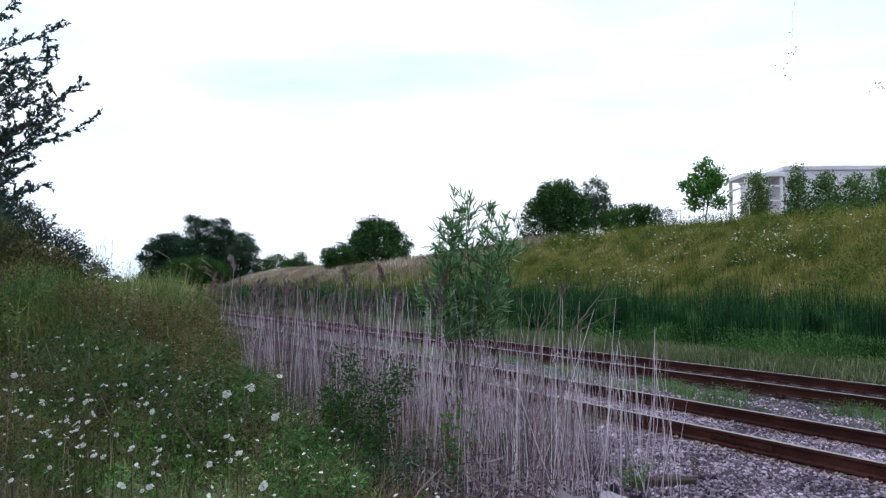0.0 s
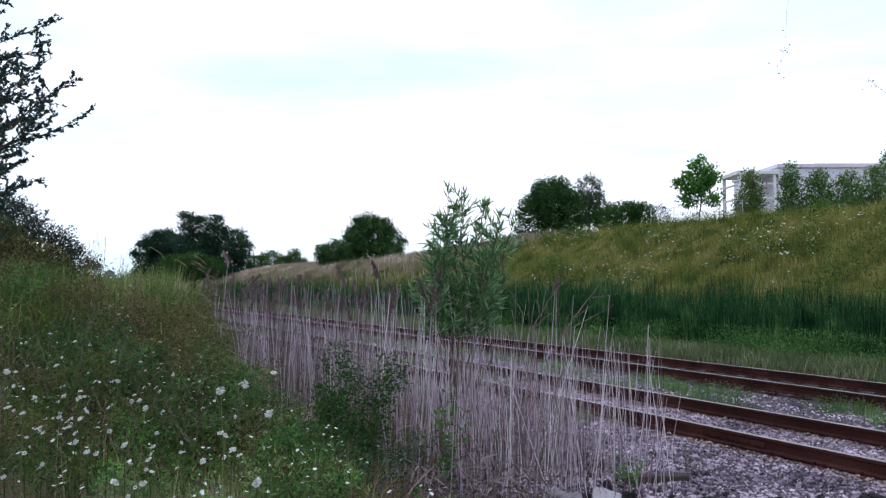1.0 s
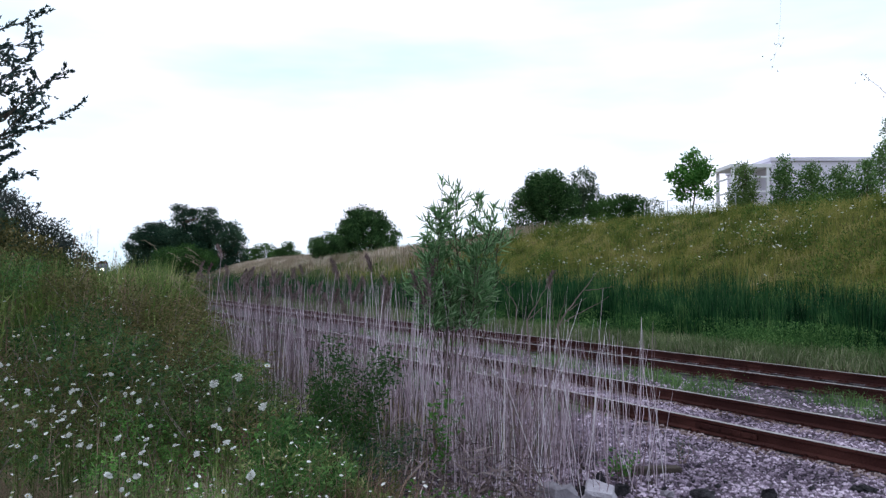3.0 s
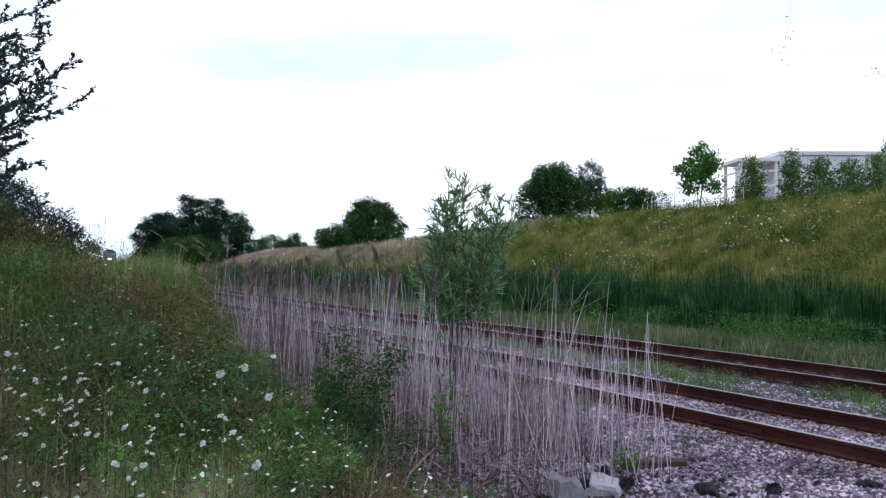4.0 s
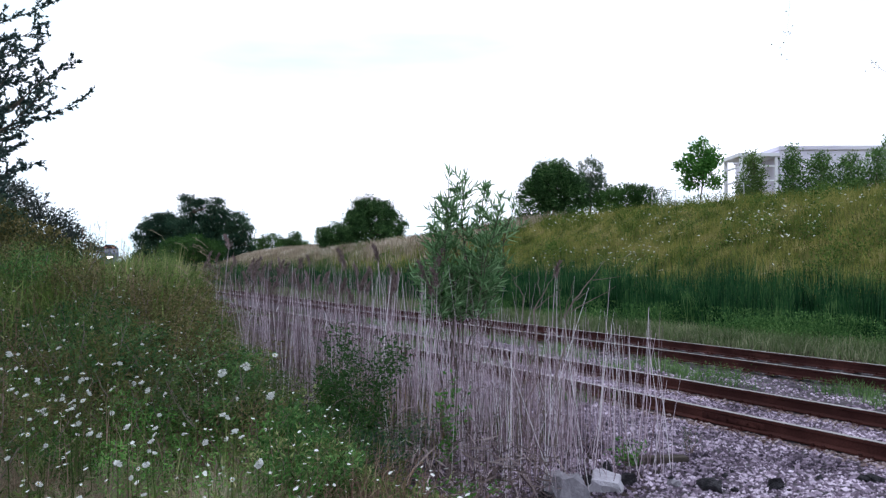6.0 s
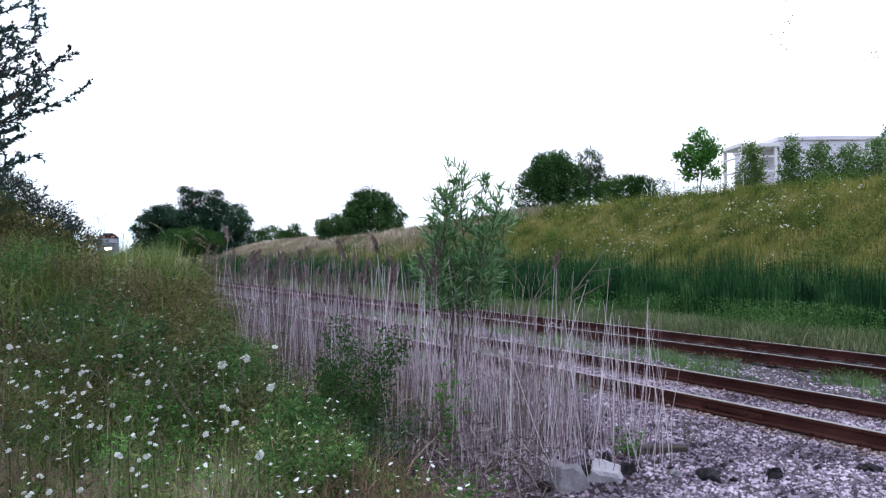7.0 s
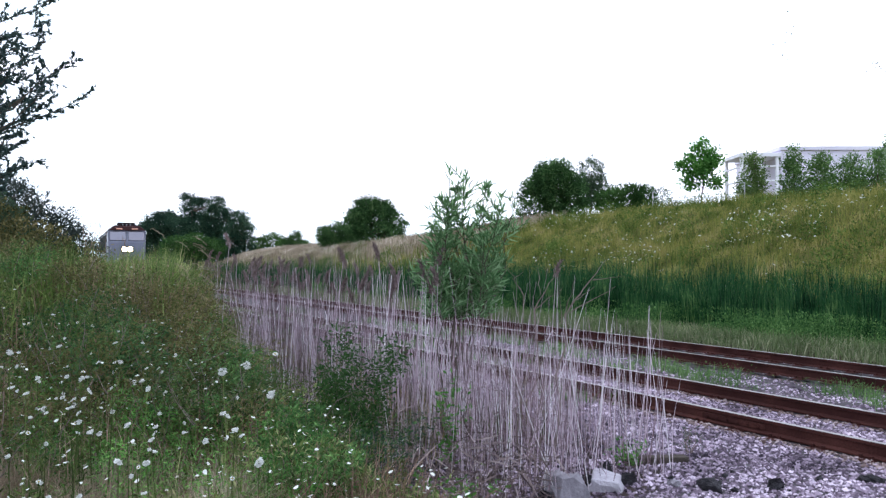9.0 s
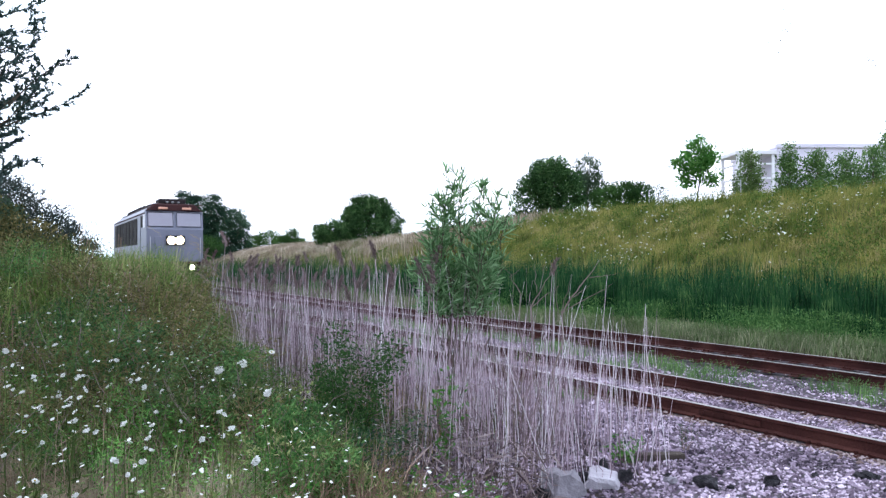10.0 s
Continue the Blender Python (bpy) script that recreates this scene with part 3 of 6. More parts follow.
def build_trees():
    # far group beyond the bend, on the bank side
    tree("tree", -48.5, 152, [(0, 0, 7.51, 5.356, 5, 3.708), (-3.708, 0, 7.51, 3.09, 4, 3.296), (3.502, 0, 9.982, 2.575, 3, 2.884), (-0.824, 0, 12.248, 2.472, 3, 1.957), (-1.339, 0, 14.308, 1.545, 2, 0.927), (1.545, -1, 5.038, 5.562, 4, 3.708), (4.12, -1, 12.866, 1.751, 2, 1.442), (-2.575, -1, 4.42, 4.326, 4, 3.502), (0.824, 0, 13.69, 0.927, 1.2, 0.618)],
         44000, 0.29, M_DARKLEAF, "large dark green broadleaf tree on the far bank", 0.5, seed=11, group="far trees", per=90, clump=1.9)
    tree("tree", -57.0, 154, [(0.2, 0, 9.6, 2.8, 4, 2.5), (-2.1, 0, 7.4, 2.3, 4, 2.6), (1.9, 0, 9.4, 2.8, 3, 3.0), (-0.7, 0, 4.2, 3.6, 3, 3.2), (-2.6, 0, 3.4, 1.8, 2, 2.4)],
         22000, 0.3, M_DARKLEAF, "dark rounded tree at the edge of the far clump", 0.4, seed=12, group="far trees", per=80, clump=1.8)
    tree("tree", -40.4, 150, [(0.2, 0, 7.2, 2.3, 3, 2.3), (1.5, 0, 5.0, 2.0, 3, 2.6), (-1.5, 0, 7.4, 2.0, 2, 2.3), (-0.8, 0, 3.4, 2.8, 3, 3.0), (2.0, 0, 3.0, 1.6, 2, 2.2), (-1.5, 0, 0.9, 3.4, 2, 1.6), (1.2, 0, 0.7, 2.6, 2, 1.5)],
         16000, 0.29, M_DARKLEAF, "lower dark tree beside the far clump", 0.3, seed=13, group="far trees", per=70, clump=1.8)
    tree("shrub", -45.5, 141, [(0, 0, 4.6, 3.2, 3, 2.4), (-3.4, 0, 4.2, 2.6, 3, 2.2), (3.2, 0, 4, 2.6, 3, 2.0)],
         10000, 0.3, M_MIDLEAF, "green shrub in front of the far trees", 0.2, seed=14, category="shrub")
    tree("shrub", -38.0, 172, [(0, 0, 2.9, 3.0, 3, 2.4), (3.2, 0, 2.2, 2.4, 3, 1.9), (-3, 0, 2.3, 2.4, 3, 2.1)],
         6000, 0.34, M_MIDLEAF, "low green hedge far along the line", 0.15, seed=15, category="shrub")
    tree("shrub", -31.2, 163, [(0, 0, 3.2, 1.3, 2, 1.5), (-2.0, 0, 2.0, 1.8, 2, 1.5), (1.7, 0, 2.0, 1.4, 2, 1.3), (0.5, 0, 4.4, 0.5, 1, 0.8)],
         4500, 0.3, M_MIDLEAF, "low yellowish shrub far along the line", 0.12, seed=16, category="shrub")
    # on the crest of the bank
    tree("bush", -7.7, 86, [(0, 0, 2.804, 2.6, 2.6, 1.976), (1.976, 0, 2.284, 1.664, 2, 1.664), (-1.872, 0, 2.284, 1.456, 2, 1.768), (-0.312, -0.8, 4.468, 1.56, 1.6, 1.04), (1.04, -0.5, 4.156, 1.144, 1.4, 0.832), (0.416, -1, 1.348, 3.016, 2, 1.248), (-1.04, -0.6, 3.844, 1.248, 1.4, 1.04)],
         24000, 0.2, M_BUSHLEAF, "dense dark green bush on the crest of the bank", 0.18, seed=21, category="bush", per=50, clump=1.6)
    tree("bush", -12.6, 92, [(0, 0, 1.9, 1.5, 1.7, 1.3), (-1.5, 0, 1.7, 0.9, 1.4, 1.1), (1.2, 0.5, 1.7, 1.2, 1.4, 1.2), (0, 0, 0.8, 2.0, 1.4, 0.9)],
         10000, 0.2, M_BUSHLEAF, "smaller dark bush on the crest of the bank", 0.12, seed=22, category="bush")
    tree("bush", 8.4, 58, [(0, 0, 2.822, 1.71, 1.6, 2.052), (-1.254, 0, 2.024, 1.254, 1.3, 1.596), (1.368, 0, 2.138, 1.254, 1.3, 1.71), (0.456, -0.5, 3.848, 1.026, 0.9, 0.912), (-0.57, 0, 3.62, 0.798, 0.8, 0.912)],
         24000, 0.15, M_BUSHLEAF, "tall dense dark bush with upright shoots on the bank", 0.14, seed=23, category="bush", sprig=0.9, per=40, clump=1.7)
    tree("tree", 12.1, 62, [(0, 0, 4.08, 1.08, 1, 1.836), (0.54, 0, 2.784, 1.188, 1, 1.512), (-0.54, 0, 3, 0.972, 1, 1.512)],
         9000, 0.13, M_GREYLEAF, "airy grey-green young tree behind the bank", 0.1, seed=24)
    tree("shrub", 14.2, 58.5, [(0, 0, 1.845, 1.265, 1, 1.15), (-1.38, 0, 1.615, 1.035, 1, 1.035), (1.265, 0, 1.73, 1.035, 1, 1.15)],
         11000, 0.14, M_MIDLEAF, "rounded green shrub on the crest of the bank", 0.08, seed=25, category="shrub")
    tree("shrub", 16.4, 57, [(0, 0, 1.38, 0.72, 0.7, 1.08), (0.72, 0, 0.9, 0.72, 0.7, 0.6)],
         900, 0.13, M_GREYLEAF, "thin scrubby shrub at the end of the hedge", 0.05, seed=26, category="shrub")
    tree("shrub", 6.3, 59, [(0, 0, 1.0, 0.5, 0.6, 1.1), (-0.5, 0, 0.7, 0.5, 0.6, 0.7)],
         900, 0.13, M_MIDLEAF, "narrow upright shrub on the crest of the bank", 0.05, seed=27, category="shrub")
    # young street tree by the fence
    tree("sapling_tree", 15.75, 46.5, [(0, 0, 2.9, 0.85, 0.85, 0.9), (-0.75, 0, 2.75, 0.6, 0.6, 0.5), (0.7, 0, 2.2, 0.65, 0.7, 0.8), (0.25, 0, 3.75, 0.6, 0.6, 0.6), (-0.3, 0, 1.9, 0.7, 0.6, 0.45), (0.8, 0, 3.5, 0.35, 0.4, 0.6)],
         3000, 0.19, M_BRIGHTLEAF, "young bright green maple with a thin straight trunk", 0.06, seed=31, per=34, clump=1.15)
    # row before the building
    for i, (x, y, h, w, mt, lab) in enumerate([
            (22.3, 55, 5.0, 0.85, M_PALELEAF, "slim light green young tree by the building"),
            (25.2, 55, 5.2, 0.62, M_ROWLEAF, "narrow green columnar tree by the building"),
            (27.1, 55, 4.8, 1.05, M_ROWLEAF, "bushy green tree by the building"),
            (29.4, 55.5, 4.7, 1.15, M_ROWLEAF, "bushy green tree in the row by the building"),
            (31.7, 56, 5.0, 1.1, M_ROWLEAF, "leafy green tree in the row by the building")]):
        tree("tree", x, y, [(0, 0, h * 0.45, w, w, h * 0.42), (w * 0.3, 0, h * 0.72, w * 0.6, w * 0.6, h * 0.26), (-w * 0.4, 0, h * 0.3, w * 0.8, w * 0.8, h * 0.28), (w * 0.5, 0, h * 0.25, w * 0.8, w * 0.8, h * 0.25)],
             5200, 0.16, mt, lab, 0.09, seed=40 + i, group="row of young trees", per=30, clump=1.5)
    tree("tree", 28.9, 48, [(0, 0, 3.6, 0.9, 1.0, 1.5), (0.3, 0, 5.6, 0.55, 0.7, 1.0), (1.4, 0, 3.0, 1.3, 1.2, 1.8)],
         6000, 0.17, M_ROWLEAF, "taller leafy green tree at the end of the row", 0.13, seed=47)
    # near side: tall tree and needle shrub on the verge
    spray_tree("tree", -10.68, 16.0, 7.9, [
        (-0.2, 5.2, 2.30, 6.85, 0.030), (-0.2, 5.6, 2.10, 6.35, 0.024), (-0.1, 4.6, 2.45, 6.05, 0.026), (0.0, 4.3, 2.98, 6.32, 0.034),
        (0.0, 4.0, 2.95, 5.70, 0.032), (0.2, 4.5, 2.65, 6.10, 0.024), (0.0, 3.7, 2.80, 5.38, 0.032), (0.3, 4.2, 2.50, 5.55, 0.022), (0.1, 3.4, 2.00, 4.80, 0.024),
        (0.0, 3.3, 2.08, 4.52, 0.028), (0.1, 3.1, 2.12, 4.18, 0.026), (0.0, 2.8, 1.95, 3.90, 0.024), (0.1, 2.6, 1.75, 3.50, 0.022),
        (-0.1, 5.9, 1.85, 7.25, 0.026), (0.0, 6.3, 2.10, 7.75, 0.024), (-0.2, 5.4, 1.75, 6.00, 0.022), (0.0, 6.6, 1.45, 8.2, 0.02), (0.1, 4.8, 1.90, 5.70, 0.02),
        (0.0, 3.0, 1.60, 4.6, 0.02), (0.0, 2.6, 1.5, 4.2, 0.02), (-0.2, 6.2, 1.3, 6.9, 0.02), (-0.1, 4.4, 1.4, 5.3, 0.02), (0.1, 5.0, 1.7, 6.5, 0.02), (0.0, 2.2, 1.4, 3.1, 0.02)],
        20, 0.45, 22, 0.092, 0.5, M_TALLLEAF, "tall dark broadleaf tree with open upswept branches", 51, 0.15)
    tree("conifer_shrub", -11.4, 20.2, [(-0.212, 0, 1.84, 1.1, 1.2, 1.0), (0.848, 0, 1.31, 1.0, 1.0, 0.75), (1.6, 0, 0.9, 0.75, 1.0, 0.45), (-1.06, 0, 2.158, 1.2, 1.2, 1.2), (-0.7, 0, 0.886, 2.0, 1.2, 0.742)],
         36000, 0.06, M_SPRUCE, "dense dull green conifer shrub on the verge", 0.1, seed=53, category="conifer shrub", sprig=1.6, per=30, clump=2.0)
    spray_tree("conifer_shrub", -12.1, 20.0, 4.2, [
        (0.0, 0.5 + 0.12 * q, 1.30 + 0.155 * q, 3.95 - 0.165 * q + 0.09 * (q % 3), 0.016) for q in range(14)] + [
        (0.2, 0.5 + 0.1 * q, 1.15 + 0.15 * q, 3.7 - 0.16 * q + 0.12 * (q % 2), 0.014) for q in range(14)] + [
        (-0.2 + 0.1 * q, 0.3, 0.75 + 0.2 * q, 3.15 - 0.2 * q + 0.1 * (q % 2), 0.016) for q in range(10)] + [
        (-0.3, 0.4, -0.6 + 0.25 * q, 3.2 + 0.2 * (q % 3), 0.016) for q in range(8)],
        22, 0.4, 36, 0.075, 0.2, M_SPRUCE, "dull grey-green feathery conifer shrub on the verge", 52, 0.1, "conifer shrub")


build_trees()


def build_far_woods():
    """Low woods that close the distance all round."""
    rng = np.random.default_rng(77)
    n = 26000
    s = np.concatenate([rng.uniform(220, 620, n // 2), rng.uniform(-60, 420, n // 2)])
    p = np.concatenate([rng.uniform(-320, 60, n // 2), rng.uniform(-180, -120, n // 2)])
    x, y = place(s, p)
    hump = 3.0 + 2.4 * np.sin(s * 0.09) * np.sin(p * 0.07) + 1.2 * np.sin(s * 0.23 + p * 0.19)
    keep = (s > 420) | (p < -110)
    x, y, s, p, hump = x[keep], y[keep], s[keep], p[keep], hump[keep]
    z = level(s, p) + rng.uniform(0, 1, len(x)) ** 0.7 * np.maximum(1.0, hump)
    P = np.stack([x, y, z], 1)
    L = rng.uniform(1.0, 2.2, len(P))
    stuff("far_woods", leaf_cards(P, rng.normal(size=P.shape) + np.array([0, 0, 0.5]), L, L * 0.7, rng), M_DARKLEAF, "distant belt of low dark woods", "woods")


build_far_woods()

def field(rng, n, s0, s1, p0, p1):
    s, p = rng.uniform(s0, s1, n), rng.uniform(p0, p1, n)
    return s, p


def opening(P):
    """Growth is low and thin along an old path across the mound."""
    k = P[:, 0] / np.maximum(1.0, P[:, 1])
    return 1 - 0.15 * np.exp(-((k + 0.432) / 0.022) ** 2) * step01(9, 11, P[:, 1])


def stand(s, p, sink=0.02):
    x, y = place(s, p)
    return np.stack([x, y, level(s, p) - sink], 1)


def build_bank_grass():
    rng = np.random.default_rng(101)
    n = 120000
    s = np.concatenate([rng.uniform(7, 50, n * 7 // 10), rng.uniform(50, 140, n * 3 // 10)])
    p = rng.uniform(11.0, 30.5, len(s))
    h = rng.uniform(0.25, 0.75, len(s)) * (0.75 + 0.5 * lump(s, p, 1.7, 1) + 0.45 * lump(s, p, 0.6, 2)).clip(0.2)
    w = np.where(s > 50, 0.05, 0.026) * rng.uniform(0.6, 1.3, len(s))
    stuff("bank_grass", blades(stand(s, p), h, w, 0.45, rng), M_BANK, "long olive and yellow summer grass on the bank", "grass")
    # straw-coloured tops along the crest
    n = 36000
    s = rng.uniform(44, 150, n)
    p = rng.normal(26.3, 2.9, n) - 0.03 * (s - 14)
    stuff("crest_grass", blades(stand(s, p), rng.uniform(0.5, 1.1, n), rng.uniform(0.02, 0.06, n), 0.25, rng), M_DRYGRASS, "pale dry grass heads along the crest", "grass")
    # green weeds in patches on the slope
    n = 46000
    c = rng.integers(0, 260, n)
    cs, cp = np.concatenate([rng.uniform(8, 18, 80), rng.uniform(9, 50, 110), rng.uniform(50, 90, 70)]), rng.uniform(12, 28, 260)
    wid = rng.uniform(0.2, 0.9, 260)
    s, p = cs[c] + rng.normal(0, 1, n) * wid[c], cp[c] + rng.normal(0, 0.6, n) * wid[c]
    P = stand(s, p) + np.array([0, 0, 1]) * rng.uniform(0.05, 0.82, n)[:, None]
    L = rng.uniform(0.06, 0.14, n)
    stuff("bank_weeds", leaf_cards(P, rng.normal(size=(n, 3)) + np.array([0, 0, 0.8]), L, L * 0.45, rng), M_BANKHERB, "green leafy weeds in patches on the bank", "weeds")
    n = 60000
    s, p = rng.uniform(9, 55, n), rng.uniform(12, 28.5, n)
    P = stand(s, p) + np.array([0, 0, 1]) * (rng.uniform(0.05, 0.55, n) * (0.8 + 0.5 * lump(s, p, 0.9, 3)).clip(0.2))[:, None]
    L = rng.uniform(0.05, 0.13, n)
    stuff("bank_herbs", leaf_cards(P, rng.normal(size=(n, 3)) + np.array([0, 0, 0.9]), L, L * 0.35, rng), M_BANK, "olive herbs mixed into the bank grass", "herbs")
    # white umbels on the slope
    n = 620
    c = rng.integers(0, 26, n)
    cs = np.concatenate([[21, 22.5, 21.5, 26.6, 30, 27.5, 19, 24, 66, 20.5], rng.uniform(16, 60, 16)])
    cp = np.concatenate([[21, 19.5, 22.5, 18, 18.5, 19.5, 23, 22, 24, 20], rng.uniform(14.5, 25.5, 16)])
    s, p = cs[c] + rng.normal(0, 1.1, n), cp[c] + rng.normal(0, 0.8, n)
    stuff("bank_flowers", umbel_heads(stand(s, p), rng.uniform(0.4, 0.75, n), rng.uniform(0.025, 0.06, n), rng), M_WHITE, "scattered white flower heads in the bank grass", "flowers")


def umbel_heads(base, heights, radius, rng, sides=7):
    """Flat, slightly cupped white heads."""
    n = len(base)
    c = base + np.array([0, 0, 1.0]) * heights[:, None]
    tilt = rng.normal(0, 0.35, (n, 2))
    v = np.empty((n, sides + 1, 3))
    v[:, 0] = c - np.array([0, 0, 1.0]) * (radius * 0.25)[:, None]
    for k in range(sides):
        an = 2 * np.pi * k / sides + rng.uniform(-0.25, 0.25, n)
        rr = radius * rng.uniform(0.75, 1.15, n)
        dx, dy = np.cos(an) * rr, np.sin(an) * rr
        v[:, k + 1] = c + np.stack([dx, dy, dx * tilt[:, 0] + dy * tilt[:, 1] + radius * 0.1], 1)
    i = (np.arange(n) * (sides + 1))[:, None]
    f = np.concatenate([i + np.array([[0, k + 1, (k + 1) % sides + 1]]) for k in range(sides)], 1).reshape(-1, 3)
    return v.reshape(-1, 3), f


def build_ditch():
    rng = np.random.default_rng(102)
    n = 38000
    s = np.concatenate([rng.uniform(6, 34, n * 2 // 3), rng.uniform(34, 85, n // 3)])
    n = len(s)
    p = rng.uniform(9.2, 12.8, n) + 0.25 * np.sin(s * 0.8) + np.where(rng.uniform(0, 1, n) < 0.25, rng.uniform(0, 3.0, n), 0)
    thin = np.exp(-((s - 13.7) / 0.55) ** 2) + 0.7 * np.exp(-((s - 10.2) / 0.35) ** 2) + 0.5 * np.exp(-((s - 18.9) / 0.5) ** 2)
    gap = rng.uniform(0, 1, n) > 0.8 * thin
    s, p, thin = s[gap], p[gap], thin[gap]
    h = rng.uniform(0.9, 2.3, len(s)) * (0.95 + 0.22 * lump(s, p, 1.6, 8) + 0.2 * lump(s, p, 0.55, 9) + 0.12 * step01(19, 24, s)) * (1 - 0.35 * thin)
    stuff("cattail_stand", blades(stand(s, p), h, rng.uniform(0.013, 0.03, len(s)), 0.2, rng, 0.3), M_CATTAIL, "dense dark green cattail leaves in the ditch", "cattails")
    n = 40000
    s, p = rng.uniform(5, 60, n), rng.normal(8.1, 0.8, n)
    stuff("ditch_edge_grass", blades(stand(s, p), rng.uniform(0.12, 0.55, n), rng.uniform(0.012, 0.024, n), 0.6, rng), M_VERGEGRASS, "short mixed grass beside the far track", "grass")
    n = 14000
    s, p = rng.uniform(5, 50, n), rng.normal(7.3, 0.5, n)
    stuff("ditch_edge_straw", blades(stand(s, p), rng.uniform(0.12, 0.5, n), rng.uniform(0.01, 0.02, n), 0.7, rng), M_PALEGRASS, "pale grey-green grass tufts beside the far track", "grass")
    n = 46000
    c = rng.integers(0, 80, n)
    cs = np.concatenate([rng.uniform(7, 14, 36), rng.uniform(14, 45, 44)])
    cp = rng.uniform(8.3, 9.5, 80)
    s, p = cs[c] + rng.normal(0, 0.4, n), cp[c] + rng.normal(0, 0.3, n)
    tall = rng.uniform(0.25, 0.95, 80)
    P = stand(s, p) + np.array([0, 0, 1]) * (rng.uniform(0, 1, n) ** 0.7 * tall[c])[:, None]
    L = rng.uniform(0.04, 0.085, n)
    stuff("ditch_weeds", leaf_cards(P, rng.normal(size=(n, 3)) + np.array([0, 0, 0.6]), L, L * 0.4, rng), M_WEED, "bright green leafy weeds at the foot of the cattails", "weeds")


def build_track_weeds():
    rng = np.random.default_rng(103)
    spots = 60
    cs = np.concatenate([rng.uniform(5, 24, 26), rng.uniform(12, 40, 34)])
    cp = np.concatenate([np.where(rng.uniform(0, 1, 26) < 0.85, rng.uniform(1.3, 3.1, 26), rng.uniform(-2.2, -1.2, 26)), rng.uniform(-2.6, 3.2, 34)])
    n = 16000
    c = rng.integers(0, spots, n)
    s, p = cs[c] + rng.normal(0, 0.3, n), cp[c] + rng.normal(0, 0.17, n)
    stuff("track_weeds", joined(
        blades(stand(s[:8000], p[:8000]), rng.uniform(0.06, 0.32, 8000), rng.uniform(0.006, 0.014, 8000), 0.6, rng),
        leaf_cards(stand(s[8000:], p[8000:]) + np.array([0, 0, 1]) * rng.uniform(0.02, 0.25, 8000)[:, None], rng.normal(size=(8000, 3)) + np.array([0, 0, 0.5]), rng.uniform(0.02, 0.06, 8000), rng.uniform(0.008, 0.02, 8000), rng)),
        M_ROWLEAF, "low green and grey weeds between the tracks", "weeds")


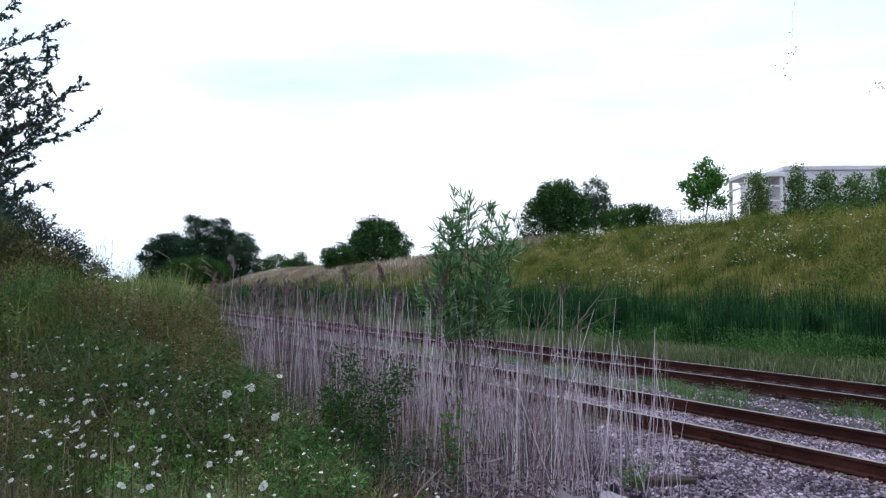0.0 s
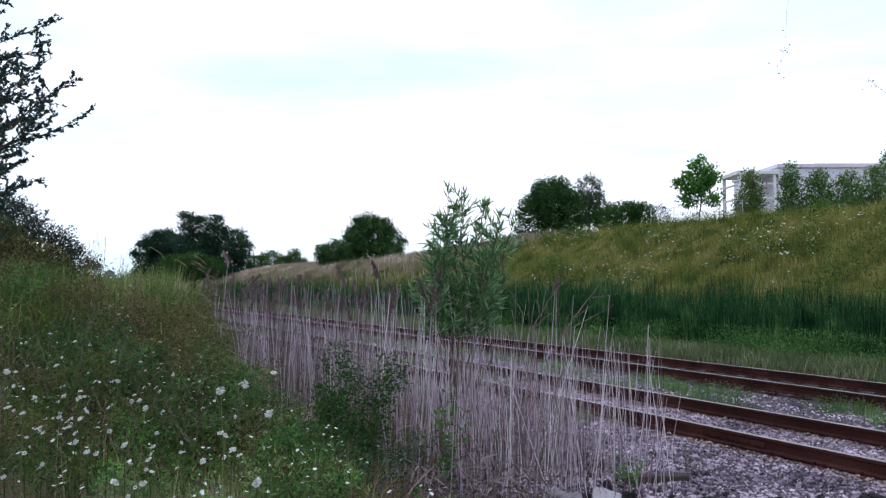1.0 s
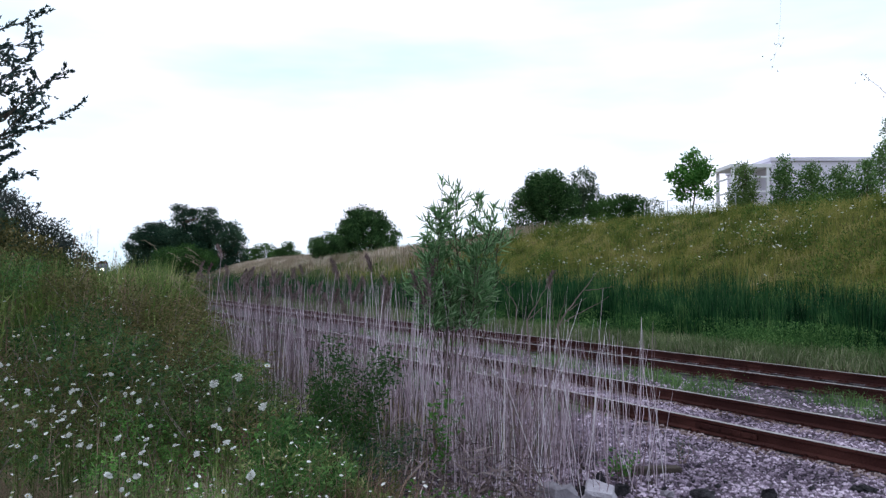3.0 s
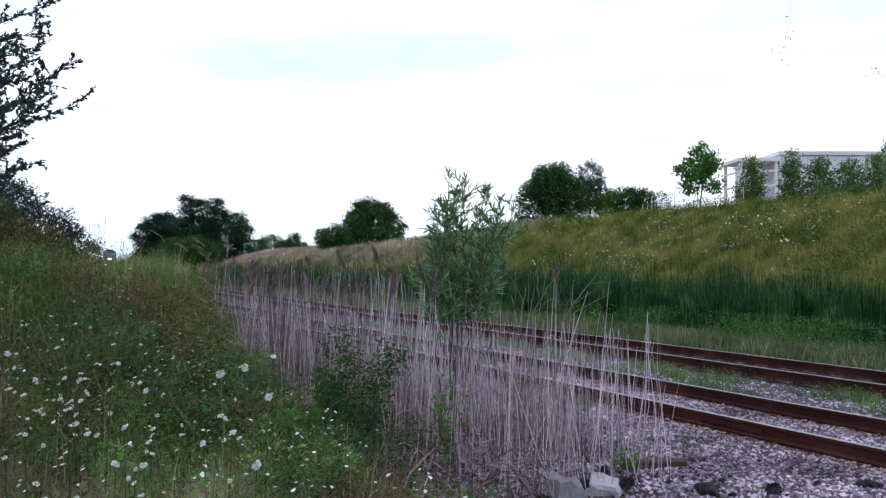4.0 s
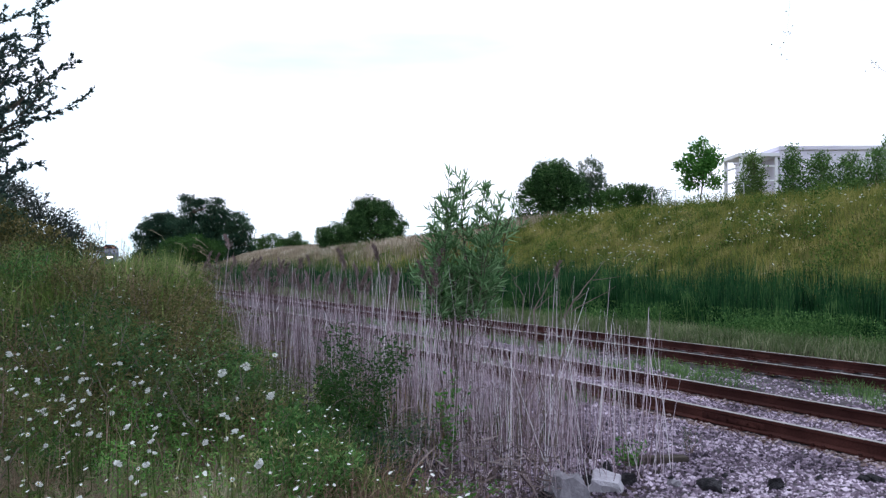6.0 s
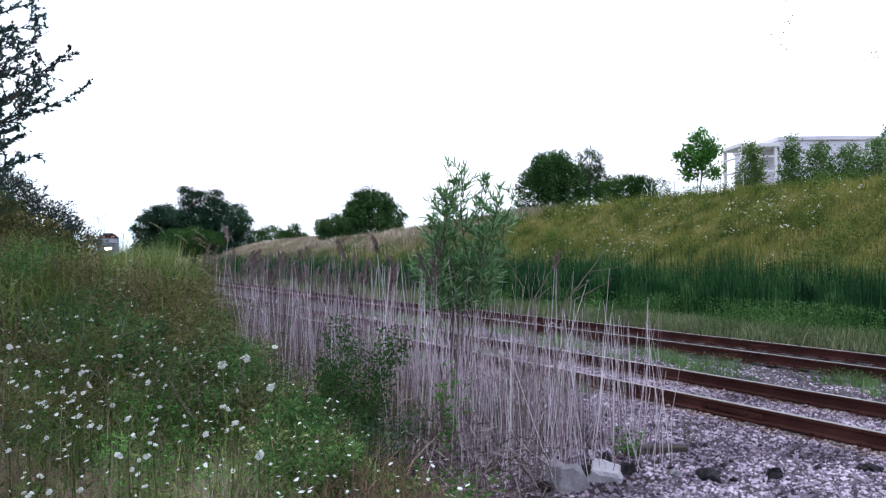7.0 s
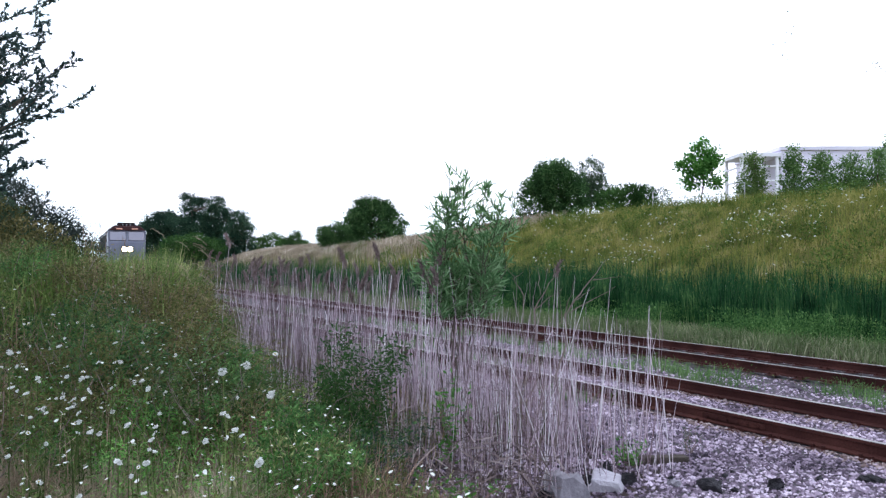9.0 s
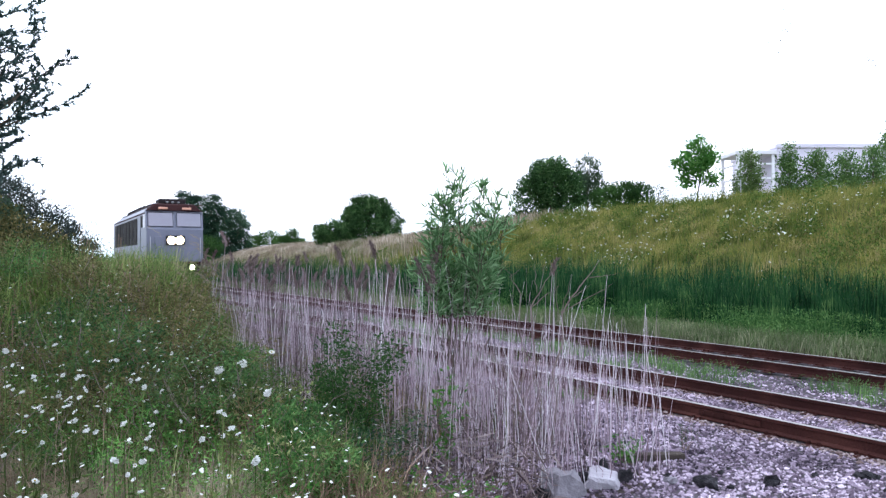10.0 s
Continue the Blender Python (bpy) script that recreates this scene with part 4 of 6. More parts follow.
def build_verge():
    """Rough meadow on the camera's side."""
    rng = np.random.default_rng(104)

    def spread(n, far=26, gap=0.15, wide=16.5):
        s = 1.2 + (rng.uniform(0, 1, n) ** 1.5) * far
        p = verge_edge(s) - gap - (rng.uniform(0, 1, n) ** 1.25) * wide * np.minimum(1, 0.32 + s / 18) + rng.normal(0, 0.18, n)
        x, y = place(s, p)
        ok = (np.hypot(x, y) > 2.3) & (y > 0.5)
        return s[ok], p[ok]

    s, p = spread(52000)
    dist = np.hypot(*place(s, p))
    h = rng.uniform(0.2, 0.6, len(s)) * (0.75 + 0.35 * step01(5, 12, dist)) * (0.75 + 0.6 * lump(s, p, 1.3, 4) + 0.5 * lump(s, p, 0.45, 5)).clip(0.2)
    h = h * opening(stand(s, p))
    stuff("meadow_grass", blades(stand(s, p), h, 0.0045 + 0.0009 * dist * rng.uniform(0.6, 1.2, len(s)), 0.8, rng), M_GRASS, "long unmown green grass on the verge", "grass")
    s, p = spread(64000)
    dist = np.hypot(*place(s, p))
    stuff("meadow_straw", blades(stand(s, p), rng.uniform(0.3, 0.8, len(s)) * opening(stand(s, p)), 0.003 + 0.0007 * dist, 0.6, rng), M_BROWNSTALK, "dry brown grass stalks among the green", "grass")
    s, p = spread(84000, 16)
    P = stand(s, p)
    hgt = opening(P) * rng.uniform(0.05, 0.62, len(s)) * (0.78 + 0.5 * lump(s, p, 1.1, 6) + 0.5 * lump(s, p, 0.4, 7)).clip(0.15)
    P[:, 2] += hgt
    L = rng.uniform(0.025, 0.06, len(s))
    stuff("meadow_herbs", leaf_cards(P, rng.normal(size=P.shape) + np.array([0, 0, 0.7]), L, L * 0.36, rng), M_HERB, "leafy green herbs crowding the verge", "herbs")
    # short pale stubble at the near edge
    n = 12000
    ang, d = rng.uniform(-0.60, -0.27, n), rng.uniform(4.1, 4.75, n)
    x, y = ang * d, d
    s, p = rail_coords(x, y)
    stuff("stubble", blades(np.stack([x, y, level(s, p)], 1), rng.uniform(0.28, 0.6, n) * (0.8 + 0.3 * np.sin(9 * x)), rng.uniform(0.004, 0.008, n), 0.6, rng), M_DRYGRASS, "short pale dry stubble at the edge of the meadow", "grass")
    n = 9000
    k, d = rng.uniform(-0.6, -0.2, n), rng.uniform(3.4, 4.9, n)
    x, y = k * d, d
    s, p = rail_coords(x, y)
    stuff("soft_grass", blades(np.stack([x, y, level(s, p)], 1), rng.uniform(0.2, 0.55, n), rng.uniform(0.004, 0.008, n), 0.7, rng), M_SOFTGRASS, "soft pale green and straw grass at the foot of the meadow", "grass")
    # tall herbs in clumps: leafy stems of last month's growth, some browned
    for name, mat, lab, n, seed in (("tall_herbs", M_HERB, "tall leafy green herbs in clumps on the verge", 900, 1), ("olive_herbs", M_GRASS, "tall olive and browned herbs on the verge", 800, 2)):
        rg = np.random.default_rng(200 + seed)
        cn = 60
        cs = 3.0 + rg.uniform(0, 1, cn) ** 1.2 * 15
        cp = verge_edge(cs) - 0.3 - rg.uniform(0, 1, cn) * 8 * np.minimum(1, 0.3 + cs / 14)
        c = rg.integers(0, cn, n)
        s, p = cs[c] + rg.normal(0, 0.35, n), cp[c] + rg.normal(0, 0.3, n)
        x, y = place(s, p)
        ok = (np.hypot(x, y) > 2.8) & (p < verge_edge(s) + 0.15)
        s, p = s[ok], p[ok]
        base = stand(s, p)
        top = opening(base) * rg.uniform(0.45, 0.95, len(s)) * (0.65 + 0.35 * step01(4, 9, np.hypot(base[:, 0], base[:, 1])))
        ln = rg.normal(0, 0.1, (len(s), 2))
        per = 34
        t = rg.uniform(0.15, 1, (len(s), per))
        P = base[:, None, :] + np.stack([ln[:, None, 0] * t, ln[:, None, 1] * t, top[:, None] * t], -1)
        an = rg.uniform(0, 6.283, t.shape)
        D = np.stack([np.cos(an), np.sin(an), 0.3 + 1.1 * t ** 2], -1)
        L = (rg.uniform(0.045, 0.085, t.shape) * (1.15 - 0.6 * t)).ravel()
        vf = leaf_cards(P.reshape(-1, 3), D.reshape(-1, 3), L, L * 0.2, rg)
        st = blades(base, top, np.full(len(s), 0.007), 0.08, rg)
        stuff(name, joined(vf, st), mat, lab, "herbs")
    # tall soft grass on the shoulder of the mound
    n = 4600
    s = rng.uniform(11, 20, n)
    p = verge_edge(s) - 0.05 - np.abs(rng.normal(0, 1.5, n))
    stuff("mound_grass", blades(stand(s, p), rng.uniform(0.45, 1.02, n) * opening(stand(s, p)), rng.uniform(0.008, 0.018, n), 0.4, rng, drift=(0.12, 0)), M_MOUND, "tall bright green grass on the mound", "grass")
    # broad arching leaves of coarse grass tussocks
    n = 1700
    c = rng.integers(0, 26, n)
    cs = rng.uniform(8.5, 12, 26)
    cp = verge_edge(cs) - rng.uniform(0.3, 3.0, 26)
    s, p = cs[c] + rng.normal(0, 0.12, n), cp[c] + rng.normal(0, 0.12, n)
    stuff("tussock_grass", blades(stand(s, p), rng.uniform(0.5, 0.95, n) * opening(stand(s, p)), rng.uniform(0.012, 0.022, n), 0.75, rng, 0.75), M_TUSSOCK, "arching light green leaves of coarse grass tussocks", "grass")
    # arching pale seed heads on the shoulder of the mound
    n = 44
    s = rng.uniform(10.0, 13.5, n)
    p = verge_edge(s) - np.abs(rng.normal(0.15, 0.5, n))
    base = stand(s, p)
    hh = rng.uniform(0.75, 1.1, n) * opening(base)
    an = rng.uniform(-0.6, 0.9, n)
    out = np.stack([np.cos(an), np.sin(an) * 0.6, np.zeros(n)], 1)
    tip = base + np.array([0, 0, 1]) * hh[:, None] + out * 0.16
    stem = blades(base, hh, np.full(n, 0.006), 0.1, rng, drift=(0.15, 0.02))
    per = 16
    t = np.tile(np.linspace(0, 1, per), (n, 1))
    P = tip[:, None, :] + out[:, None, :] * (0.2 * t)[..., None] - np.array([0, 0, 1.0]) * (0.11 * t ** 2)[..., None]
    D = np.repeat(out[:, None, :], per, 1) - np.array([0, 0, 1.0]) * t[..., None] + rng.normal(0, 0.3, P.shape)
    m = n * per
    head = leaf_cards(P.reshape(-1, 3), D.reshape(-1, 3), rng.uniform(0.025, 0.05, m), rng.uniform(0.006, 0.011, m), rng)
    stuff("seeding_grass", joined(stem, head), M_DRYGRASS, "arching grass stalks with pale drooping seed heads", "grass")
    # wispy stems that stand over the mound
    n = 12
    k, d = rng.uniform(-0.47, -0.41, n), rng.uniform(10.2, 12.5, n)
    s, p = rail_coords(k * d, d)
    base = stand(s, p)
    hh = rng.uniform(0.85, 1.28, n)
    ln = rng.normal(0.05, 0.1, (n, 2))
    top = base + np.concatenate([ln, hh[:, None]], 1)
    stem = tubes([[(tuple(b), 0.004), (tuple(b + (t - b) * 0.55 - np.array([0.02, 0, 0])), 0.003), (tuple(t), 0.0015)] for b, t in zip(base, top)], 3)
    m = n * 14
    P = np.repeat(top, 14, 0) - np.array([0, 0, 1.0]) * rng.uniform(0, 0.22, m)[:, None]
    head = leaf_cards(P, rng.normal(size=(m, 3)) * 0.35 + np.array([0.1, 0, 0.8]), rng.uniform(0.02, 0.045, m), rng.uniform(0.004, 0.008, m), rng)
    stuff("wispy_grass", joined((stem[0], tri(stem[1])), head), M_BROWNSTALK, "few tall thin grass stems with loose seed heads", "grass")
    # white blooms beyond the ones that stand out singly
    s, p = spread(1400, 9, 0.4, 10)
    dist = np.hypot(*place(s, p))
    stuff("meadow_flowers", umbel_heads(stand(s, p), rng.uniform(0.4, 0.78, len(s)), rng.uniform(0.007, 0.015, len(s)), rng), M_WHITE, "many small white blooms in the meadow", "flowers")


def build_reeds():
    """Dead reed stems of last year between verge and track."""
    rng = np.random.default_rng(105)
    pr = random.Random(105)

    def stems(n, s0, s1, p0, p1, h0, h1, r):
        paths = []
        for _ in range(n):
            s, p = pr.uniform(s0, s1), pr.uniform(p0, p1)
            if s < 8.8 and p < -4.5 and pr.random() < 0.6:
                continue
            x, y = place(s, p)
            z = float(level(s, p))
            h = pr.uniform(h0, h1)
            lx, ly = pr.gauss(0, 0.075), pr.gauss(0, 0.075)
            if pr.random() < 0.1:
                lx, ly = pr.gauss(0, 0.35), pr.gauss(0, 0.35)
            bx, by = pr.gauss(0, 0.03), pr.gauss(0, 0.03)
            rr = r * pr.uniform(0.6, 1.25)
            a = Vector((float(x), float(y), z - 0.03))
            paths.append([(a, rr), (a + Vector((lx * 0.5 + bx, ly * 0.5 + by, 0.5)) * h, rr * 0.8), (a + Vector((lx, ly, 1)) * h, rr * 0.4)])
        v, q = tubes(paths, 3)
        return v, tri(q)

    a = stems(470, 5.2, 7.8, -5.0, -2.8, 0.9, 1.6, 0.0044)
    b = stems(440, 6.5, 12, -5.6, -2.6, 1.1, 2.1, 0.0043)
    c = stems(600, 10.5, 18.5, -4.9, -2.6, 1.2, 2.2, 0.0045)
    stuff("old_reed_stand", c, M_REEDOLD, "darker old reed stems further along the ditch", "reeds")
    stuff("dead_reed_stand", joined(a, b), M_REED, "stand of bare pale dead reed stems by the track", "reeds")
    n = 11000
    s = 5.0 + rng.uniform(0, 1, n) ** 1.5 * 20
    p = rng.uniform(-5.7, -2.7, n)
    ok = (s > 6.3) | (p < -4.45)
    s, p, n = s[ok], p[ok], int(ok.sum())
    P = stand(s, p)
    P[:, 2] += 0.6 * rng.uniform(0.0, 1.0, n) ** 2
    L = rng.uniform(0.08, 0.32, n)
    D = rng.normal(size=(n, 3)) * np.array([1, 1, 0.8]) + np.array([0, 0, 0.2])
    stuff("reed_litter", leaf_cards(P, D, L, rng.uniform(0.003, 0.008, n), rng), M_LITTER, "broken brown reed leaves and stalks on the ground", "reed litter")
    n = 4200
    s = 6.8 + rng.uniform(0, 1, n) * 14
    p = rng.uniform(-5.6, -2.8, n)
    stuff("reed_bed_grass", blades(stand(s, p), rng.uniform(0.2, 0.8, n), rng.uniform(0.006, 0.012, n), 0.3, rng), M_GRASS, "green shoots coming up between dead reeds", "grass")


def reed(x, y, h, seed):
    """A single tall reed: stem, dry leaves, plume."""
    pr, rng = random.Random(seed), np.random.default_rng(seed)
    z = float(ground_at(x, y))
    th = tagged(new("reed"), "tall dead reed with a drooping brown-purple plume", "reed", "plumed reeds")
    th.location = (x, y, z)
    lx, ly = pr.gauss(0, 0.05), pr.gauss(0, 0.05)
    pts = [((0, 0, -0.03), 0.006), ((lx * 0.4 * h, ly * 0.4 * h, h * 0.5), 0.005), ((lx * h, ly * h, h), 0.0025)]
    v, q = tubes([pts], 5)
    part("stem", mesh_from("stem", v, q, M_REED, True), None, th)
    n = 170
    t = rng.uniform(0, 1, n)
    bend = pr.choice((-1, 1)) * 0.06
    P = np.stack([lx * h + bend * t ** 2, ly * h + 0 * t, h - 0.03 + 0.24 * t - 0.05 * t ** 2], 1) + rng.normal(0, 0.017, (n, 3)) * (1.2 - t)[:, None]
    D = rng.normal(size=(n, 3)) * 0.4 + np.array([bend * 6, 0, 0.9])
    v, f = leaf_cards(P, D, rng.uniform(0.03, 0.07, n), rng.uniform(0.006, 0.012, n), rng)
    part("plume", mesh_from("plume", v, f, M_PLUME), None, th, "feathery brown-purple plume")
    v, f = blades(np.array([[0, 0, h * k] for k in (0.3, 0.45, 0.6)]), np.array([0.3, 0.3, 0.25]), np.array([0.012] * 3), 0.9, rng, 0.8)
    part("dry_foliage", mesh_from("dry_foliage", v, f, M_REED), None, th)
    return th


def flower(x, y, h, r, seed, kind=0):
    """A white umbel flower: stem, head of many florets, leaves."""
    pr, rng = random.Random(seed), np.random.default_rng(seed)
    z = float(ground_at(x, y))
    th = tagged(new("wild_flower"), "white wild carrot flower on a thin green stem" if kind == 0 else "white daisy with a yellow eye in the grass", "flower", "white flowers")
    th.location = (x, y, z)
    lx, ly = pr.gauss(0, 0.04), pr.gauss(0, 0.04)
    v, q = tubes([[((0, 0, -0.02), 0.003), ((lx, ly, h * 0.5), 0.0024), ((lx * 1.6, ly * 1.6, h), 0.0018)]], 4)
    part("stem", mesh_from("stem", v, q, M_HERB, True), None, th)
    c = np.array([lx * 1.6, ly * 1.6, h])
    tx, ty = pr.gauss(0, 0.35), pr.gauss(0.55, 0.3)
    if kind == 0:
        n = 60
        an, rr = rng.uniform(0, 2 * np.pi, n), r * np.sqrt(rng.uniform(0, 1, n))
        b = c + np.stack([np.cos(an) * rr, np.sin(an) * rr, 0.2 * rr + tx * np.cos(an) * rr + ty * np.sin(an) * rr], 1)
        v, f = umbel_heads(b, np.zeros(n), rng.uniform(0.34, 0.5, n) * r, rng, 6)
        part("flower_head", mesh_from("flower_head", v, f, M_WHITE), None, th)
    else:
        n = 14
        an = np.arange(n) * 2 * np.pi / n
        D = np.stack([np.cos(an), np.sin(an), tx * np.cos(an) + ty * np.sin(an)], 1)
        v, f = leaf_cards(np.repeat(c[None], n, 0) + D * r * 0.25, D, np.full(n, r * 0.8), np.full(n, r * 0.42), rng, 0.05)
        part("flower_head", mesh_from("flower_head", v, f, M_WHITE), None, th)
        bm = bmesh.new()
        bmesh.ops.create_uvsphere(bm, u_segments=8, v_segments=5, radius=r * 0.28, matrix=Matrix.Translation(c) @ Matrix.Diagonal((1, 1, 0.5, 1)))
        part("flower_eye", bm, M_YELLOW, th)
    n = 9
    P = np.stack([lx * rng.uniform(0, 1, n), ly * rng.uniform(0, 1, n), h * rng.uniform(0.1, 0.7, n)], 1)
    v, f = leaf_cards(P, rng.normal(size=(n, 3)) + np.array([0, 0, 0.6]), np.full(n, 0.06), np.full(n, 0.014), rng)
    part("foliage", mesh_from("foliage", v, f, M_HERB), None, th)
    return th


def build_single_plants():
    pr = random.Random(9)
    for i in range(84):
        s = pr.uniform(7, 17)
        p = pr.uniform(-4.8, -2.9)
        x, y = place(s, p)
        reed(float(x), float(y), pr.uniform(1.55, 2.15), 300 + i)
    reed(-3.46, 12.0, 2.28 - float(ground_at(-3.46, 12.0)), 399)
    # the blooms that stand out, as direction across / distance / height over the ground
    for i, (k, d, zt) in enumerate([(-0.2195, 4.6, 1.495), (-0.2666, 4.3, 1.42), (-0.2445, 4.5, 1.42), (-0.2313, 4.2, 1.29),
                                    (-0.463, 3.6, 1.34), (-0.505, 3.5, 1.28), (-0.526, 3.45, 1.28), (-0.352, 3.4, 1.24), (-0.353, 3.3, 1.17),
                                    (-0.284, 3.6, 1.22), (-0.253, 3.7, 1.24), (-0.246, 3.3, 1.16), (-0.293, 3.3, 1.10), (-0.279, 3.5, 1.26),
                                    (-0.40, 3.5, 1.27), (-0.318, 3.6, 1.29), (-0.42, 3.3, 1.20), (-0.53, 3.2, 1.08), (-0.55, 3.2, 1.13),
                                    (-0.505, 3.1, 1.08), (-0.545, 3.9, 1.36), (-0.415, 3.9, 1.37), (-0.44, 4.4, 1.56), (-0.49, 4.0, 1.42), (-0.475, 4.8, 1.65), (-0.56, 4.2, 1.55)]):
        x, y = k * d, d
        z = float(ground_at(x, y))
        flower(x, y, max(0.25, zt - z), pr.uniform(0.017, 0.02) if i < 4 else pr.uniform(0.010, 0.016), 500 + i, 0 if i % 6 else 1)
    for i in range(130):
        d = pr.uniform(3.6, 8.0)
        x, y = -pr.uniform(0.24, 0.59) * d, d
        if float(rail_coords(x, y)[1]) < -6.0:
            flower(x, y, pr.uniform(0.45, 0.8), pr.uniform(0.007, 0.0135), 560 + i, 0 if i % 6 else 1)


def build_flower_drifts():
    """Denser drifts of white heads on the near face of the mound."""
    pr = random.Random(19)
    for i in range(38):
        d = pr.uniform(4.5, 6.6)
        x, y = -pr.uniform(0.36, 0.59) * d, d
        flower(x, y, pr.uniform(0.55, 0.8), pr.uniform(0.011, 0.018), 720 + i, 0 if i % 6 else 1)


def build_willow():
    """Young willow: several upright shoots with long narrow leaves."""
    pr, rng = random.Random(61), np.random.default_rng(61)
    x, y = 0.2, 9.0
    th = tagged(new("willow_sapling"), "young willow with long narrow grey-green leaves", "willow")
    th.location = (x, y, float(ground_at(x, y)))
    paths, P, D = [], [], []
    main = [(-0.1, 0, 3.17, 0.018), (0.1, 0.1, 3.15, 0.018), (0.33, 0.1, 2.97, 0.016), (0.5, -0.1, 2.87, 0.014), (0.66, 0.0, 2.75, 0.013), (-0.2, -0.1, 2.85, 0.014), (0.45, 0.1, 2.55, 0.013), (-0.22, 0.1, 2.5, 0.013), (-0.32, 0.0, 2.3, 0.012), (-0.42, 0.1, 2.0, 0.011), (0.3, -0.2, 2.35, 0.012), (0.44, 0.1, 2.05, 0.012), (-0.3, -0.1, 1.9, 0.011), (0.0, 0.2, 2.65, 0.013)]
    for tx, ty, tz, r in main:
        path = limb((pr.gauss(0, 0.04), pr.gauss(0, 0.04), 0), (tx, ty, tz), r, 0.003, pr, 7, 0.04)
        paths.append(path)
        for q in range(int(tz * 10)):
            t = pr.uniform(min(0.8, 1.35 / tz), 0.98)
            i = min(6, int(t * 7))
            a = Vector(path[i][0]).lerp(Vector(path[i + 1][0]), t * 7 - i)
            an = pr.uniform(0, 6.283)
            ln = pr.uniform(0.14, 0.42) * (1.25 - t * 0.6)
            d = Vector((math.cos(an), math.sin(an), pr.uniform(0.3, 1.2))).normalized()
            e = a + d * ln
            paths.append([(tuple(a), 0.004), (tuple(e), 0.0015)])
            for w in range(10):
                u = pr.uniform(0.1, 1.0)
                P.append(tuple(a.lerp(e, u)))
                D.append((d.x * 0.7 + pr.gauss(0, 0.4), d.y * 0.7 + pr.gauss(0, 0.4), 0.6 + pr.gauss(0, 0.4)))
        for w in range(7):
            P.append(tuple(Vector(path[-1][0]) - Vector((0, 0, pr.uniform(0, 0.2)))))
            D.append((pr.gauss(0, 0.4), pr.gauss(0, 0.4), 0.9))
    v, q = tubes(paths, 5)
    part("stem", mesh_from("stem", v, q, M_BARK, True), None, th)
    n = len(P)
    v, f = leaf_cards(np.array(P), np.array(D), rng.uniform(0.10, 0.19, n), rng.uniform(0.014, 0.024, n), rng, 0.2)
    part("foliage", mesh_from("foliage", v, f, M_WILLOW), None, th)


def build_bare_shrub():
    pr = random.Random(71)
    x, y = 1.2, 7.7
    th = tagged(new("bare_shrub"), "leafless dead shrub with pale branching twigs", "shrub")
    th.location = (x, y, float(ground_at(x, y)))
    paths = []

    def grow(a, d, ln, r, depth):
        b = a + d * ln
        paths.append(limb(a, b, r, r * 0.6, pr, 4, 0.07))
        if depth:
            for _ in range(pr.choice((2, 3, 3))):
                t = pr.uniform(0.4, 1.0)
                d2 = (d + Vector((pr.gauss(0, 0.4), pr.gauss(0, 0.4), pr.gauss(0.05, 0.3)))).normalized()
                grow(a.lerp(b, t), d2, ln * pr.uniform(0.45, 0.7), r * 0.55, depth - 1)

    g = float(ground_at(x, y))
    for dx, dy, ln in ((-0.3, 0.1, 0.85), (0.1, 0.2, 0.8), (-0.5, 0, 0.75), (-0.7, 0.1, 0.9)):
        grow(Vector((pr.gauss(-0.2, 0.1), pr.gauss(0, 0.05), 0)), Vector((dx, dy, 1.3)).normalized(), ln, 0.010, 3)
    for ax, az, bx, bz, r0, r1 in (
            (-0.10, g, 0.04, 1.48, 0.019, 0.013), (0.04, 1.48, 0.23, 1.76, 0.013, 0.010), (0.23, 1.76, 0.45, 2.04, 0.010, 0.003), (0.32, 1.84, 0.62, 1.88, 0.007, 0.002),
            (0.08, 1.51, 0.55, 1.78, 0.008, 0.002), (0.15, 1.64, 0.34, 1.77, 0.006, 0.002), (0.03, 1.48, 0.13, 1.85, 0.007, 0.002), (0.0, 1.40, -0.02, 1.72, 0.006, 0.002),
            (-0.32, g, -0.27, 1.55, 0.014, 0.010), (-0.27, 1.55, 0.0, 1.98, 0.010, 0.003), (-0.21, 1.69, -0.23, 1.98, 0.006, 0.002), (-0.26, 1.55, 0.02, 1.76, 0.007, 0.002),
            (-0.42, g, -0.38, 1.69, 0.012, 0.008), (-0.38, 1.69, -0.55, 1.99, 0.007, 0.002), (-0.49, 1.84, -0.39, 1.92, 0.004, 0.002)):
        paths.append(limb((ax, 0.0, az - g), (bx, pr.gauss(0, 0.04), bz - g), r0 * 0.8, r1 * 0.8, pr, 5, 0.05))
    v, q = tubes(paths, 4)
    part("branchwork", mesh_from("branchwork", v, q, M_TWIG, True), None, th)


